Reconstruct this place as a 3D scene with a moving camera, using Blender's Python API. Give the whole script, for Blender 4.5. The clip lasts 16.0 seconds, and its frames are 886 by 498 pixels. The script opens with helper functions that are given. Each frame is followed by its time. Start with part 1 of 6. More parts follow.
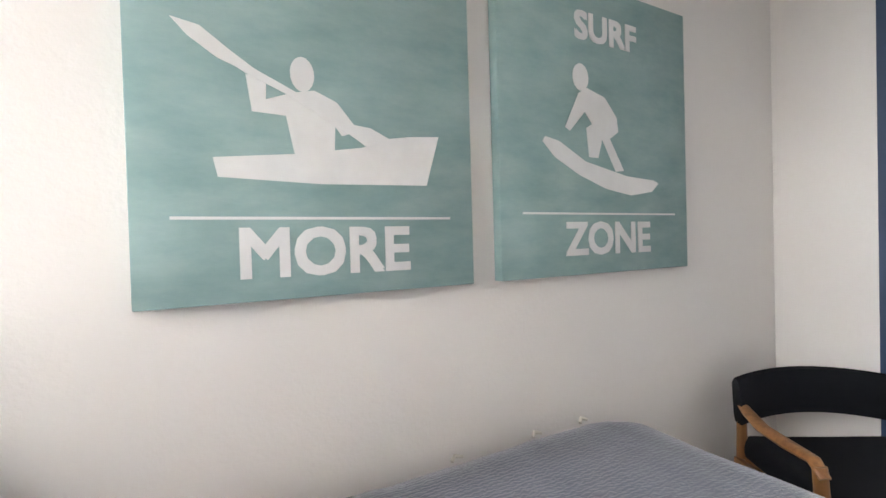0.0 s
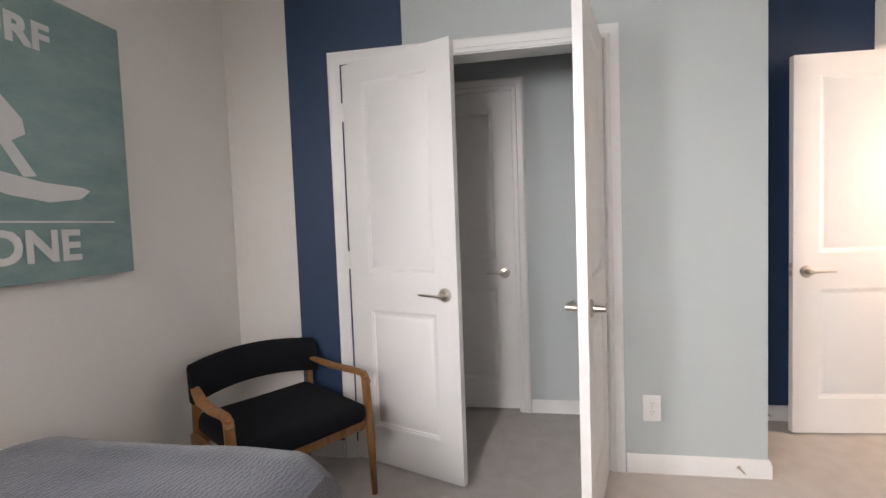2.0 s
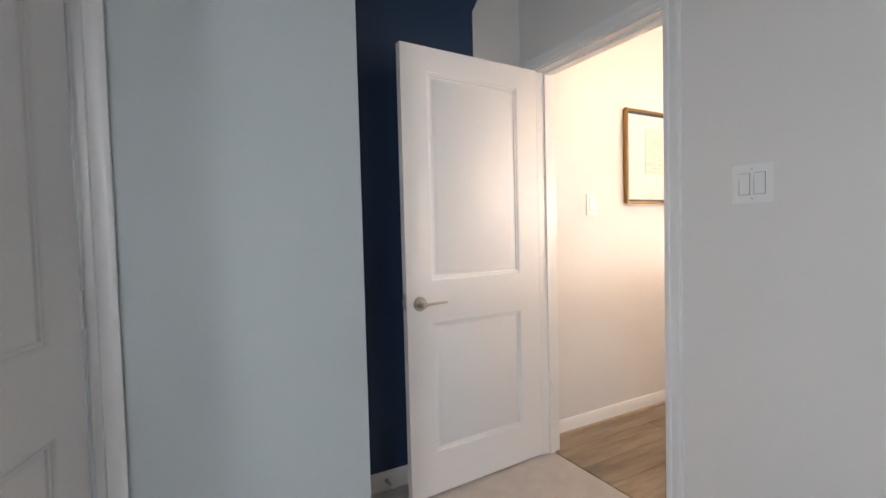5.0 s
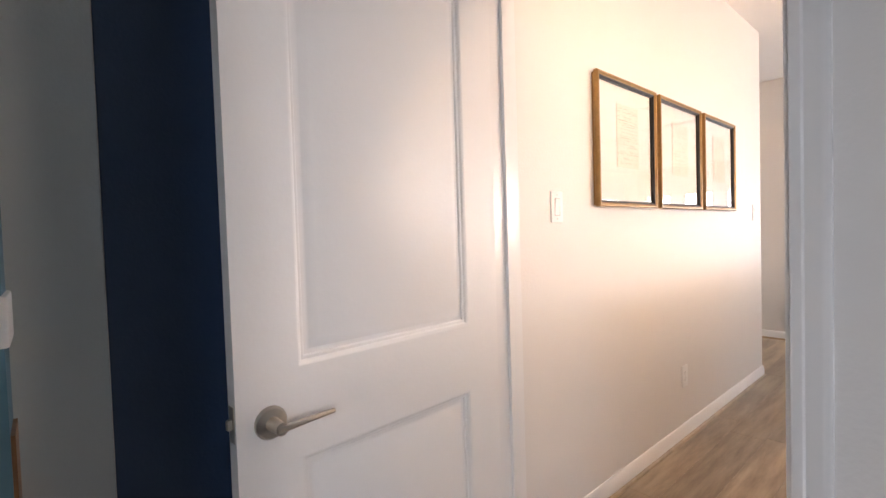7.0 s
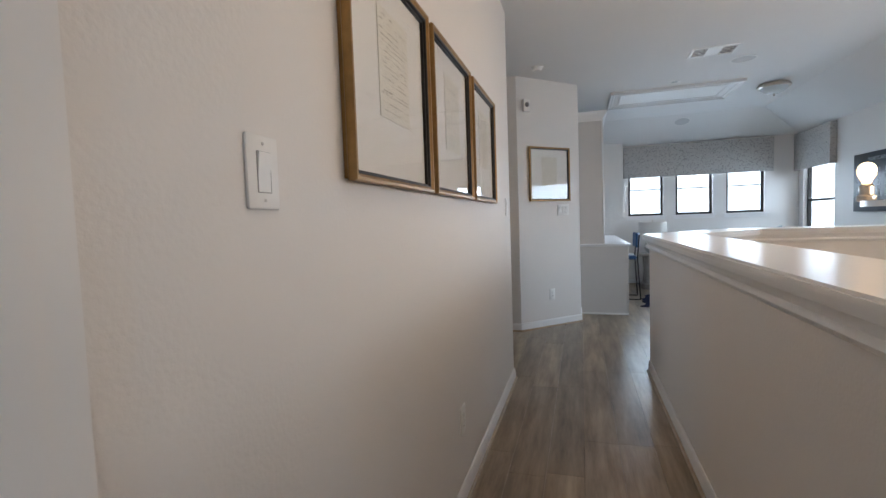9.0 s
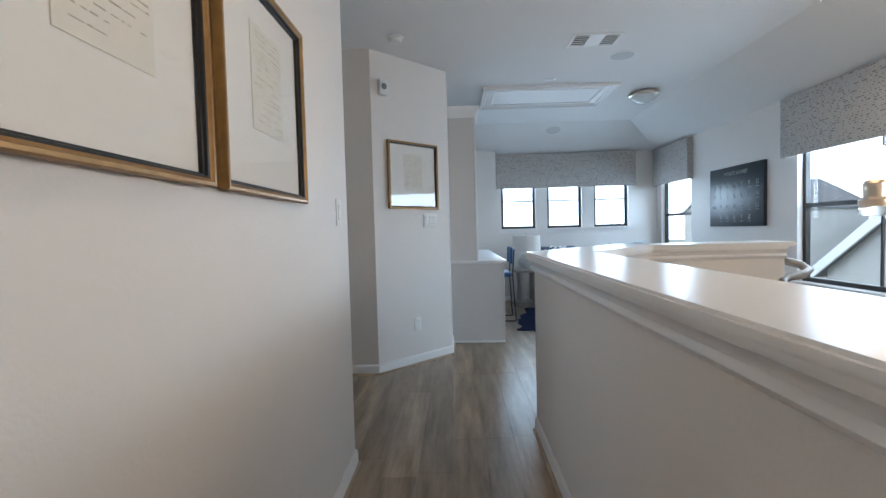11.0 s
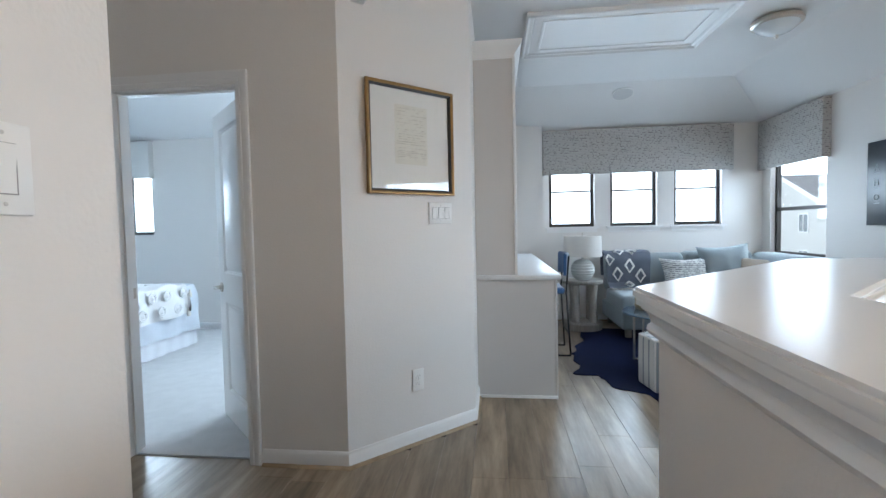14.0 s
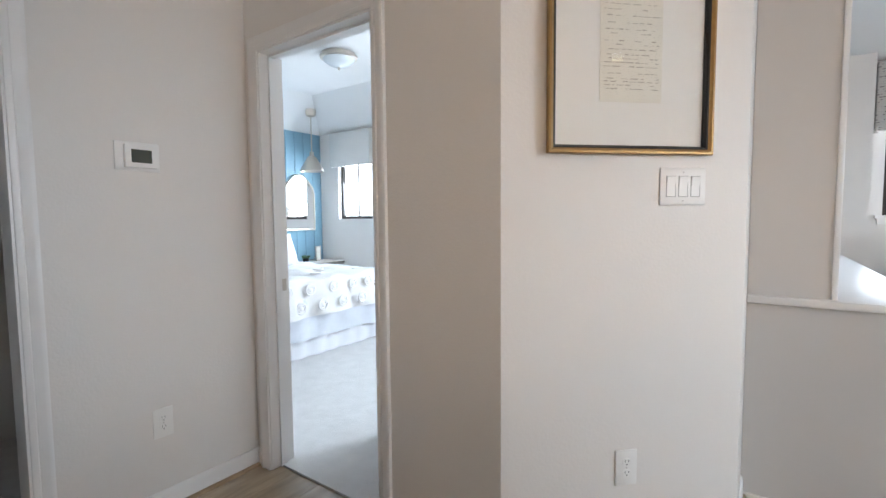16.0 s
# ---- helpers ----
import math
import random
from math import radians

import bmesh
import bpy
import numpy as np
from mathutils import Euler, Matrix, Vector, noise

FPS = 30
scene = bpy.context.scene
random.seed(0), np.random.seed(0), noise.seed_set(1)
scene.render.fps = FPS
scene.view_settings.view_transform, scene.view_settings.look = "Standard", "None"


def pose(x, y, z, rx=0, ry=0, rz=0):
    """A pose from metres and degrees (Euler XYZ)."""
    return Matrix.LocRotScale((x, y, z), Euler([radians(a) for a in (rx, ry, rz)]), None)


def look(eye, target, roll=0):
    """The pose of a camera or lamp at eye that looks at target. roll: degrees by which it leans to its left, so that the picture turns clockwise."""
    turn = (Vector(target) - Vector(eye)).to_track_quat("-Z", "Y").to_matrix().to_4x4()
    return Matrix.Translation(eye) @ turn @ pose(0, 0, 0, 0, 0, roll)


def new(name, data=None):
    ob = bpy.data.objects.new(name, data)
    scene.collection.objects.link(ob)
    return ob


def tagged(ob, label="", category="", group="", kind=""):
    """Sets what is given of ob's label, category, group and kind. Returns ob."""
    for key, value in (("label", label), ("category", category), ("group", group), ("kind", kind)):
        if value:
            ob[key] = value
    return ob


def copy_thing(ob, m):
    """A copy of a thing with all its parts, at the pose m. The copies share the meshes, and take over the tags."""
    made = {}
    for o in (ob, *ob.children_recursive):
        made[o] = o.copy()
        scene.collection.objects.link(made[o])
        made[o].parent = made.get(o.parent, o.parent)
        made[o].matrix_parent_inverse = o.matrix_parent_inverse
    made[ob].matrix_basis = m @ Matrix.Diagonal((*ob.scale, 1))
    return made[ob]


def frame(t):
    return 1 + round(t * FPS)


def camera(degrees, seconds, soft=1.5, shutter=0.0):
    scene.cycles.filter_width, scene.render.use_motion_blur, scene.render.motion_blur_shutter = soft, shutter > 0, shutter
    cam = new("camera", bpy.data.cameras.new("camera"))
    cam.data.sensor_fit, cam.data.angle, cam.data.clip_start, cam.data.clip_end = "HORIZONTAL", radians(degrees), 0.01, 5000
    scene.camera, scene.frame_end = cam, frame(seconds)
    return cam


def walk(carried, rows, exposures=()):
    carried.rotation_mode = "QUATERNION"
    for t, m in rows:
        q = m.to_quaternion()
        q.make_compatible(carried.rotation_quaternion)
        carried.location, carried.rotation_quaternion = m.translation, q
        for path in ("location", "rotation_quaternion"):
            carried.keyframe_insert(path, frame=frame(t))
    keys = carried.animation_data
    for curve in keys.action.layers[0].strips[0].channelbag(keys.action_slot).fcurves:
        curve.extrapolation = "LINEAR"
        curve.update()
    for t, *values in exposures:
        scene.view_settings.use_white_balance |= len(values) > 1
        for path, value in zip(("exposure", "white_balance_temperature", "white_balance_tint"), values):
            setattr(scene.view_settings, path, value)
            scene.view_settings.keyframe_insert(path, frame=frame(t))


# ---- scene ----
cam = camera(88.3, 16.0)
PATH = [
    (0, (0.273, 0.441, 1.193), (1.255, 2.183, 1.161), -1.6),
    (0.5, (0.345, 0.336, 1.208), (1.69, 1.814, 1.13), -1.4),
    (1, (0.35, 0.219, 1.217), (1.983, 1.371, 1.134), -1.5),
    (1.5, (0.336, 0.09, 1.214), (2.188, 0.84, 1.123), -1.8),
    (2, (0.339, -0.022, 1.212), (2.307, 0.315, 1.107), -2.1),
    (2.5, (0.384, -0.128, 1.2), (2.379, -0.242, 1.097), -1.8),
    (3, (0.519, -0.207, 1.204), (2.448, -0.727, 1.113), -1.5),
    (3.5, (0.65, -0.319, 1.206), (2.481, -1.118, 1.104), -1.7),
    (6, (1.694, -0.925, 1.221), (3.417, -1.938, 1.158), -1.5),
    (6.5, (1.917, -1.079, 1.234), (3.572, -2.202, 1.183), -1.6),
    (7, (2.156, -1.195, 1.252), (3.655, -2.517, 1.19), -1.8),
    (7.5, (2.344, -1.371, 1.238), (3.72, -2.819, 1.149), -1.9),
    (8, (2.489, -1.611, 1.252), (3.693, -3.205, 1.162), -2.0),
    (8.5, (2.608, -1.855, 1.241), (3.502, -3.641, 1.137), -1.9),
    (9, (2.718, -2.104, 1.255), (3.297, -4.015, 1.137), -2.0),
    (9.5, (2.753, -2.365, 1.24), (3.105, -4.33, 1.123), -1.6),
    (10, (2.739, -2.671, 1.252), (2.956, -4.657, 1.156), -1.5),
    (12.5, (2.609, -4.068, 1.243), (2.586, -6.067, 1.164), -1.4),
    (13, (2.631, -4.349, 1.266), (2.631, -6.347, 1.166), -1.6),
    (13.5, (2.614, -4.636, 1.246), (2.714, -6.63, 1.142), -1.5),
    (14, (2.58, -4.907, 1.255), (2.812, -6.891, 1.165), -1.2),
    (14.5, (2.635, -5.178, 1.241), (2.962, -7.149, 1.151), -1.0),
    (15, (2.669, -5.448, 1.244), (3.201, -7.372, 1.127), -0.6),
    (15.5, (2.657, -5.692, 1.234), (3.476, -7.512, 1.105), -0.5),
    (16, (2.679, -5.882, 1.246), (3.826, -7.515, 1.112), -0.5),
]
EXPOSURES = [
    (0.0, 1.5, 7600, 20), (0.5, 1.15, 7700, 21), (1.5, 1.1, 8000, 24), (2.5, 0.78, 7900, 23), (3.7, 0.45, 7500, 18), (6.0, 0.0, 6900, 20), (7.0, 0.0, 7000, 22), (7.5, -0.15, 6700, 18), (8.0, -0.6, 6300, 15),
    (9.0, -1.42, 6000, 11), (9.5, -1.45, 5800, 9), (10.0, -1.27, 5700, 8), (12.5, -1.35, 5600, 7), (14.5, -1.0, 6100, 10), (15.5, -1.03, 6400, 13), (16.0, -0.7, 6600, 14),
]
walk(cam, [(t, look(eye, target, roll)) for t, eye, target, roll in PATH], EXPOSURES)

# ---- light ----
world = bpy.data.worlds.new("world")
scene.world = world
world.use_nodes = True
_n = world.node_tree.nodes
_sky = _n.new("ShaderNodeTexSky")
_sky.sky_type, _sky.sun_disc = "NISHITA", False
_sky.sun_elevation, _sky.sun_rotation, _sky.dust_density = radians(50), radians(250), 3.0
world.node_tree.links.new(_sky.outputs[0], _n["Background"].inputs[0])
_n["Background"].inputs[1].default_value = 0.15
sun = new("sun", bpy.data.lights.new("sun", "SUN"))
sun.data.energy, sun.data.angle, sun.data.color = 1.0, radians(20), (1.0, 0.96, 0.9)
sun.matrix_world = look((0, 0, 0), (0.55, 0.2, -0.75))


def area(name, m, w, h, power, colour):
    ob = new(name, bpy.data.lights.new(name, "AREA"))
    ob.data.shape, ob.data.size, ob.data.size_y = "RECTANGLE", w, h
    ob.data.energy, ob.data.color = power, colour
    ob.matrix_world = m
    return ob


def bulb_light(name, place, power, colour, radius=0.05):
    ob = new(name, bpy.data.lights.new(name, "POINT"))
    ob.data.energy, ob.data.color, ob.data.shadow_soft_size = power, colour, radius
    ob.location = place
    return ob


DAY = (0.70, 0.86, 1.0)
WARM = (1.0, 0.77, 0.54)
area("daylight_bedroom", look((-0.89, 0.70, 1.66), (2.0, -1.6, 0.2)), 0.50, 0.86, 14, (0.74, 0.88, 1.0)).data.spread = radians(112)
# north lamp is added to balance the bedroom walls, its opening is unseen
area("daylight_bedroom_north", look((-0.41, 1.64, 1.62), (1.6, -2.0, 0.3)), 0.50, 0.96, 27, (0.74, 0.88, 1.0)).data.spread = radians(140)
area("daylight_stair", look((-0.89, -7.08, 1.76), (3, -7.08, 0.7)), 1.6, 0.70, 120, DAY)
area("daylight_loft_west", look((-0.89, -10.42, 1.76), (3, -9.2, 0.5)), 0.92, 0.70, 52, DAY).data.spread = radians(140)
for _x in (1.59, 0.81, 0.03):
    area("daylight_loft_south", look((_x, -11.22, 1.69), (_x, -5, 0.2)), 0.55, 0.88, 34, DAY)
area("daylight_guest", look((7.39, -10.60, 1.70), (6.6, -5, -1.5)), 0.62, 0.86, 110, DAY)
# fill light in an unseen opening, added to brighten the guest bed
area("daylight_guest_wide", look((4.10, -10.60, 1.55), (5.6, -5, 0.0)), 1.6, 1.3, 185, DAY)


# ---- materials ----
def mat(name, colour, rough=0.6, metal=0.0, vary=0.06, scale=3.0, bump=0.0, bump_scale=200.0, spec=0.5, random_tone=0.0, sheen=0.0, coat=0.0):
    m = bpy.data.materials.new(name)
    m.use_nodes = True
    nt = m.node_tree
    b = nt.nodes["Principled BSDF"]
    b.inputs["Roughness"].default_value = rough
    b.inputs["Metallic"].default_value = metal
    b.inputs["Specular IOR Level"].default_value = spec
    b.inputs["Sheen Weight"].default_value = sheen
    b.inputs["Coat Weight"].default_value = coat
    co = nt.nodes.new("ShaderNodeTexCoord")
    no = nt.nodes.new("ShaderNodeTexNoise")
    no.inputs["Scale"].default_value = scale
    no.inputs["Detail"].default_value = 6
    nt.links.new(co.outputs["Object"], no.inputs["Vector"])
    hsv = nt.nodes.new("ShaderNodeHueSaturation")
    hsv.inputs["Color"].default_value = (*colour, 1)
    rng = nt.nodes.new("ShaderNodeMapRange")
    rng.inputs["To Min"].default_value, rng.inputs["To Max"].default_value = 1 - vary, 1 + vary
    nt.links.new(no.outputs["Fac"], rng.inputs["Value"])
    out = rng.outputs["Result"]
    if random_tone:
        oi = nt.nodes.new("ShaderNodeObjectInfo")
        r2 = nt.nodes.new("ShaderNodeMapRange")
        r2.inputs["To Min"].default_value, r2.inputs["To Max"].default_value = 1 - random_tone, 1 + random_tone
        nt.links.new(oi.outputs["Random"], r2.inputs["Value"])
        mu = nt.nodes.new("ShaderNodeMath")
        mu.operation = "MULTIPLY"
        nt.links.new(out, mu.inputs[0])
        nt.links.new(r2.outputs["Result"], mu.inputs[1])
        out = mu.outputs[0]
    nt.links.new(out, hsv.inputs["Value"])
    nt.links.new(hsv.outputs["Color"], b.inputs["Base Color"])
    if bump:
        n2 = nt.nodes.new("ShaderNodeTexNoise")
        n2.inputs["Scale"].default_value = bump_scale
        n2.inputs["Detail"].default_value = 3
        nt.links.new(co.outputs["Object"], n2.inputs["Vector"])
        bp = nt.nodes.new("ShaderNodeBump")
        bp.inputs["Strength"].default_value = bump
        bp.inputs["Distance"].default_value = 0.004
        nt.links.new(n2.outputs["Fac"], bp.inputs["Height"])
        nt.links.new(bp.outputs["Normal"], b.inputs["Normal"])
    return m


def nodes_of(m):
    return m.node_tree, m.node_tree.nodes["Principled BSDF"]


def glowing(name, colour, strength):
    m = bpy.data.materials.new(name)
    m.use_nodes = True
    b = m.node_tree.nodes["Principled BSDF"]
    b.inputs["Base Color"].default_value = (*colour, 1)
    b.inputs["Emission Color"].default_value = (*colour, 1)
    b.inputs["Emission Strength"].default_value = strength
    return m


def glass_mat(name, tint=(1, 1, 1), gloss=1.0):
    m = bpy.data.materials.new(name)
    m.use_nodes = True
    nt = m.node_tree
    nt.nodes.remove(nt.nodes["Principled BSDF"])
    tr, gl, mx, fr = (nt.nodes.new(k) for k in ("ShaderNodeBsdfTransparent", "ShaderNodeBsdfGlossy", "ShaderNodeMixShader", "ShaderNodeLayerWeight"))
    tr.inputs["Color"].default_value = (*tint, 1)
    gl.inputs["Roughness"].default_value = 0.02
    fr.inputs["Blend"].default_value = 0.5
    pw, ad = nt.nodes.new("ShaderNodeMath"), nt.nodes.new("ShaderNodeMath")
    pw.operation, ad.operation = "POWER", "MULTIPLY_ADD"
    pw.inputs[1].default_value = 4.0
    ad.inputs[1].default_value, ad.inputs[2].default_value = 0.5, 0.03
    nt.links.new(fr.outputs["Facing"], pw.inputs[0])
    nt.links.new(pw.outputs[0], ad.inputs[0])
    nt.links.new(ad.outputs[0], mx.inputs[0])
    nt.links.new(tr.outputs[0], mx.inputs[1])
    nt.links.new(gl.outputs[0], mx.inputs[2])
    nt.links.new(mx.outputs[0], nt.nodes["Material Output"].inputs["Surface"])
    return m


def fibre(m, colours, scale, stretch, strength=1.0, dist=0.004):
    """Streaks: a stretched noise between two colours, with relief."""
    nt, b = nodes_of(m)
    co = nt.nodes.new("ShaderNodeTexCoord")
    mp = nt.nodes.new("ShaderNodeMapping")
    mp.inputs["Scale"].default_value = stretch
    no = nt.nodes.new("ShaderNodeTexNoise")
    no.inputs["Scale"].default_value, no.inputs["Detail"].default_value = scale, 8
    no.inputs["Roughness"].default_value = 0.65
    ramp = nt.nodes.new("ShaderNodeValToRGB")
    ramp.color_ramp.elements[0].position, ramp.color_ramp.elements[1].position = 0.3, 0.72
    ramp.color_ramp.elements[0].color, ramp.color_ramp.elements[1].color = (*colours[0], 1), (*colours[1], 1)
    nt.links.new(co.outputs["Object"], mp.inputs["Vector"])
    nt.links.new(mp.outputs[0], no.inputs["Vector"])
    nt.links.new(no.outputs["Fac"], ramp.inputs[0])
    bp = nt.nodes.new("ShaderNodeBump")
    bp.inputs["Strength"].default_value, bp.inputs["Distance"].default_value = strength, dist
    nt.links.new(no.outputs["Fac"], bp.inputs["Height"])
    nt.links.new(bp.outputs["Normal"], b.inputs["Normal"])
    return ramp


WALL = mat("wall_paint", (0.76, 0.73, 0.70), 0.55, vary=0.02, scale=1.2, bump=0.22, bump_scale=95)
CEIL = mat("ceiling_paint", (0.80, 0.79, 0.78), 0.7, vary=0.015, bump=0.12, bump_scale=120)
AQUA = mat("grey_green_paint", (0.49, 0.535, 0.535), 0.55, vary=0.015, bump=0.10, bump_scale=140)
NAVY = mat("navy_paint", (0.018, 0.045, 0.10), 0.5, vary=0.03, bump=0.10, bump_scale=140)
PANELBLUE = mat("blue_panelling", (0.20, 0.36, 0.46), 0.5, vary=0.03)
TRIM = mat("white_gloss_trim", (0.80, 0.79, 0.78), 0.28, vary=0.012, scale=2.0)
DOORWHITE = mat("white_door_paint", (0.80, 0.79, 0.78), 0.40, vary=0.012, scale=2.0, bump=0.06, bump_scale=90)
CABINET = mat("cabinet_paint", (0.58, 0.56, 0.545), 0.4, vary=0.015)
NICKEL = mat("satin_nickel", (0.55, 0.50, 0.44), 0.28, 1.0, vary=0.05)
BLACKMETAL = mat("black_metal", (0.015, 0.015, 0.017), 0.4, 0.3, vary=0.1)
BRONZE = mat("window_frame_bronze", (0.03, 0.025, 0.022), 0.4, 0.2, vary=0.1)
GLASS = glass_mat("glass")
PLASTIC = mat("white_plastic", (0.82, 0.81, 0.79), 0.35, vary=0.01)
DARK = mat("dark_slot", (0.02, 0.02, 0.02), 0.6)
MATBOARD = mat("mat_board", (0.82, 0.80, 0.76), 0.8, vary=0.01)
PAPER = mat("aged_paper", (0.76, 0.73, 0.65), 0.85, vary=0.07, scale=14)
INK = mat("faded_ink", (0.38, 0.34, 0.28), 0.85, vary=0.2)
CARPET = mat("carpet", (0.55, 0.50, 0.465), 0.95, vary=0.20, scale=11, bump=0.9, bump_scale=420, spec=0.1, sheen=0.3)
CARPETB = mat("pale_carpet", (0.60, 0.60, 0.60), 0.95, vary=0.16, scale=10, bump=0.9, bump_scale=380, spec=0.1, sheen=0.3)


def wood(name, dark, light, rough, stretch, scale=6.0, random_tone=0.12):
    m = mat(name, light, rough, vary=0.05, scale=4, random_tone=random_tone)
    nt, b = nodes_of(m)
    ramp = fibre(m, (dark, light), scale, stretch, 0.08, 0.002)
    hsv = [n for n in nt.nodes if n.type == "HUE_SAT"][0]
    nt.links.new(ramp.outputs[0], hsv.inputs["Color"])
    return m


PLANK = wood("oak_plank", (0.125, 0.088, 0.056), (0.40, 0.308, 0.212), 0.31, (6, 0.7, 6), 2.2, 0.22)
CHAIRWOOD = wood("walnut", (0.15, 0.060, 0.020), (0.36, 0.165, 0.060), 0.4, (10, 10, 1.0), 5.0)
GREYWOOD = wood("washed_wood", (0.22, 0.20, 0.18), (0.42, 0.39, 0.35), 0.6, (8, 8, 1), 5.0)
RAILWOOD = wood("handrail_wood", (0.20, 0.17, 0.14), (0.34, 0.30, 0.25), 0.45, (2, 8, 8), 5.0)


# ---- mesh helpers ----
def box(bm, x0, y0, z0, x1, y1, z1, bevel=0.0, seg=2):
    v = [bm.verts.new(c) for c in ((x0, y0, z0), (x1, y0, z0), (x1, y1, z0), (x0, y1, z0), (x0, y0, z1), (x1, y0, z1), (x1, y1, z1), (x0, y1, z1))]
    f = [bm.faces.new([v[i] for i in q]) for q in ((3, 2, 1, 0), (4, 5, 6, 7), (0, 1, 5, 4), (1, 2, 6, 5), (2, 3, 7, 6), (3, 0, 4, 7))]
    if bevel:
        es = list({e for q in f for e in q.edges})
        bmesh.ops.bevel(bm, geom=es, offset=bevel, segments=seg, affect="EDGES", profile=0.5)
    return bm


def prism(bm, pts, z0, z1):
    a = [bm.verts.new((x, y, z0)) for x, y in pts]
    b = [bm.verts.new((x, y, z1)) for x, y in pts]
    n = len(pts)
    bm.faces.new(a[::-1])
    bm.faces.new(b)
    for i in range(n):
        bm.faces.new((a[i], a[(i + 1) % n], b[(i + 1) % n], b[i]))
    return bm


def lathe(bm, profile, centre=(0, 0, 0), n=24, close=True):
    """profile: (radius, z) from bottom to top, turned about the upright axis."""
    cx, cy, cz = centre
    rings = []
    for r, z in profile:
        rings.append([bm.verts.new((cx + r * math.cos(2 * math.pi * i / n), cy + r * math.sin(2 * math.pi * i / n), cz + z)) for i in range(n)])
    for a, b in zip(rings, rings[1:]):
        for i in range(n):
            bm.faces.new((a[i], a[(i + 1) % n], b[(i + 1) % n], b[i]))
    if close:
        bm.faces.new(rings[0][::-1])
        bm.faces.new(rings[-1])
    return bm


def tube(bm, pts, r, n=8, flat=1.0):
    """A round bar through points; r one radius or one for each point."""
    pts = [Vector(p) for p in pts]
    rs = r if isinstance(r, (list, tuple)) else [r] * len(pts)
    rings = []
    up = None
    for i, p in enumerate(pts):
        d = (pts[min(i + 1, len(pts) - 1)] - pts[max(i - 1, 0)]).normalized()
        ref = Vector((0, 0, 1)) if abs(d.z) < 0.95 else Vector((1, 0, 0))
        side = d.cross(ref).normalized()
        if up is not None and side.dot(up) < 0:
            side = -side
        up = side
        nrm = side.cross(d).normalized()
        rings.append([bm.verts.new(p + rs[i] * (math.cos(2 * math.pi * k / n) * side + flat * math.sin(2 * math.pi * k / n) * nrm)) for k in range(n)])
    for a, b in zip(rings, rings[1:]):
        for k in range(n):
            bm.faces.new((a[k], a[(k + 1) % n], b[(k + 1) % n], b[k]))
    bm.faces.new(rings[0][::-1])
    bm.faces.new(rings[-1])
    return bm


def sweep(bm, path, profile, z=0.0, side=1, closed=False):
    """A profile of (out, up) carried along a level path with mitred corners; out is to the left of the path for side=1."""
    pts = [Vector(p) for p in path]
    n = len(pts)
    rings = []
    for i, p in enumerate(pts):
        prev = pts[i - 1] if (i > 0 or closed) else None
        nxt = pts[(i + 1) % n] if (i < n - 1 or closed) else None
        d0 = (p - prev).normalized() if prev is not None else (nxt - p).normalized()
        d1 = (nxt - p).normalized() if nxt is not None else d0
        n0, n1 = Vector((-d0.y, d0.x)) * side, Vector((-d1.y, d1.x)) * side
        m = (n0 + n1).normalized()
        k = 1 / max(0.3, m.dot(n0))
        rings.append([bm.verts.new((p.x + m.x * o * k, p.y + m.y * o * k, z + u)) for o, u in profile])
    c = len(profile)
    for i in range(n if closed else n - 1):
        a, b = rings[i], rings[(i + 1) % n]
        for k in range(c):
            bm.faces.new((a[k], a[(k + 1) % c], b[(k + 1) % c], b[k]))
    if not closed:
        bm.faces.new(rings[0])
        bm.faces.new(rings[-1][::-1])
    return bm


def smooth_by_angle(me, deg=40):
    for p in me.polygons:
        p.use_smooth = True
    me.set_sharp_from_angle(angle=radians(deg))


def link(name, bm, material, parent=None, label="", smooth=True):
    bmesh.ops.recalc_face_normals(bm, faces=bm.faces)
    me = bpy.data.meshes.new(name)
    bm.to_mesh(me)
    bm.free()
    if smooth:
        smooth_by_angle(me)
    me.materials.append(material)
    ob = new(name, me)
    if parent is not None:
        ob.parent = parent
    if label:
        ob["label"] = label
    return ob


def part(name, bm, material, parent, label=""):
    return link(name, bm, material, parent, label)


def structure(name, bm, material, label, category):
    return tagged(link(name, bm, material), label, category, kind="structure")


def thing(name, m, label, category, group="", kind=""):
    ob = new(name)
    ob.empty_display_size = 0.1
    ob.matrix_basis = m
    return tagged(ob, label, category, group, kind)


def boxes(*bs):
    bm = bmesh.new()
    for b in bs:
        box(bm, *b)
    return bm


def bbox(x0, y0, z0, x1, y1, z1, bevel=0.0, seg=2):
    return box(bmesh.new(), x0, y0, z0, x1, y1, z1, bevel, seg)


def wall_x(x0, x1, y0, y1, z0, z1, holes=()):
    """A wall along y between x0 and x1, with holes (y0, y1, z0, z1)."""
    bm = bmesh.new()
    at = y0
    for a, b, c, d in sorted(holes):
        box(bm, x0, at, z0, x1, a, z1)
        if c > z0:
            box(bm, x0, a, z0, x1, b, c)
        if d < z1:
            box(bm, x0, a, d, x1, b, z1)
        at = b
    box(bm, x0, at, z0, x1, y1, z1)
    return bm


def wall_y(y0, y1, x0, x1, z0, z1, holes=()):
    bm = bmesh.new()
    at = x0
    for a, b, c, d in sorted(holes):
        box(bm, at, y0, z0, a, y1, z1)
        if c > z0:
            box(bm, a, y0, z0, b, y1, c)
        if d < z1:
            box(bm, a, y0, d, b, y1, z1)
        at = b
    box(bm, at, y0, z0, x1, y1, z1)
    return bm


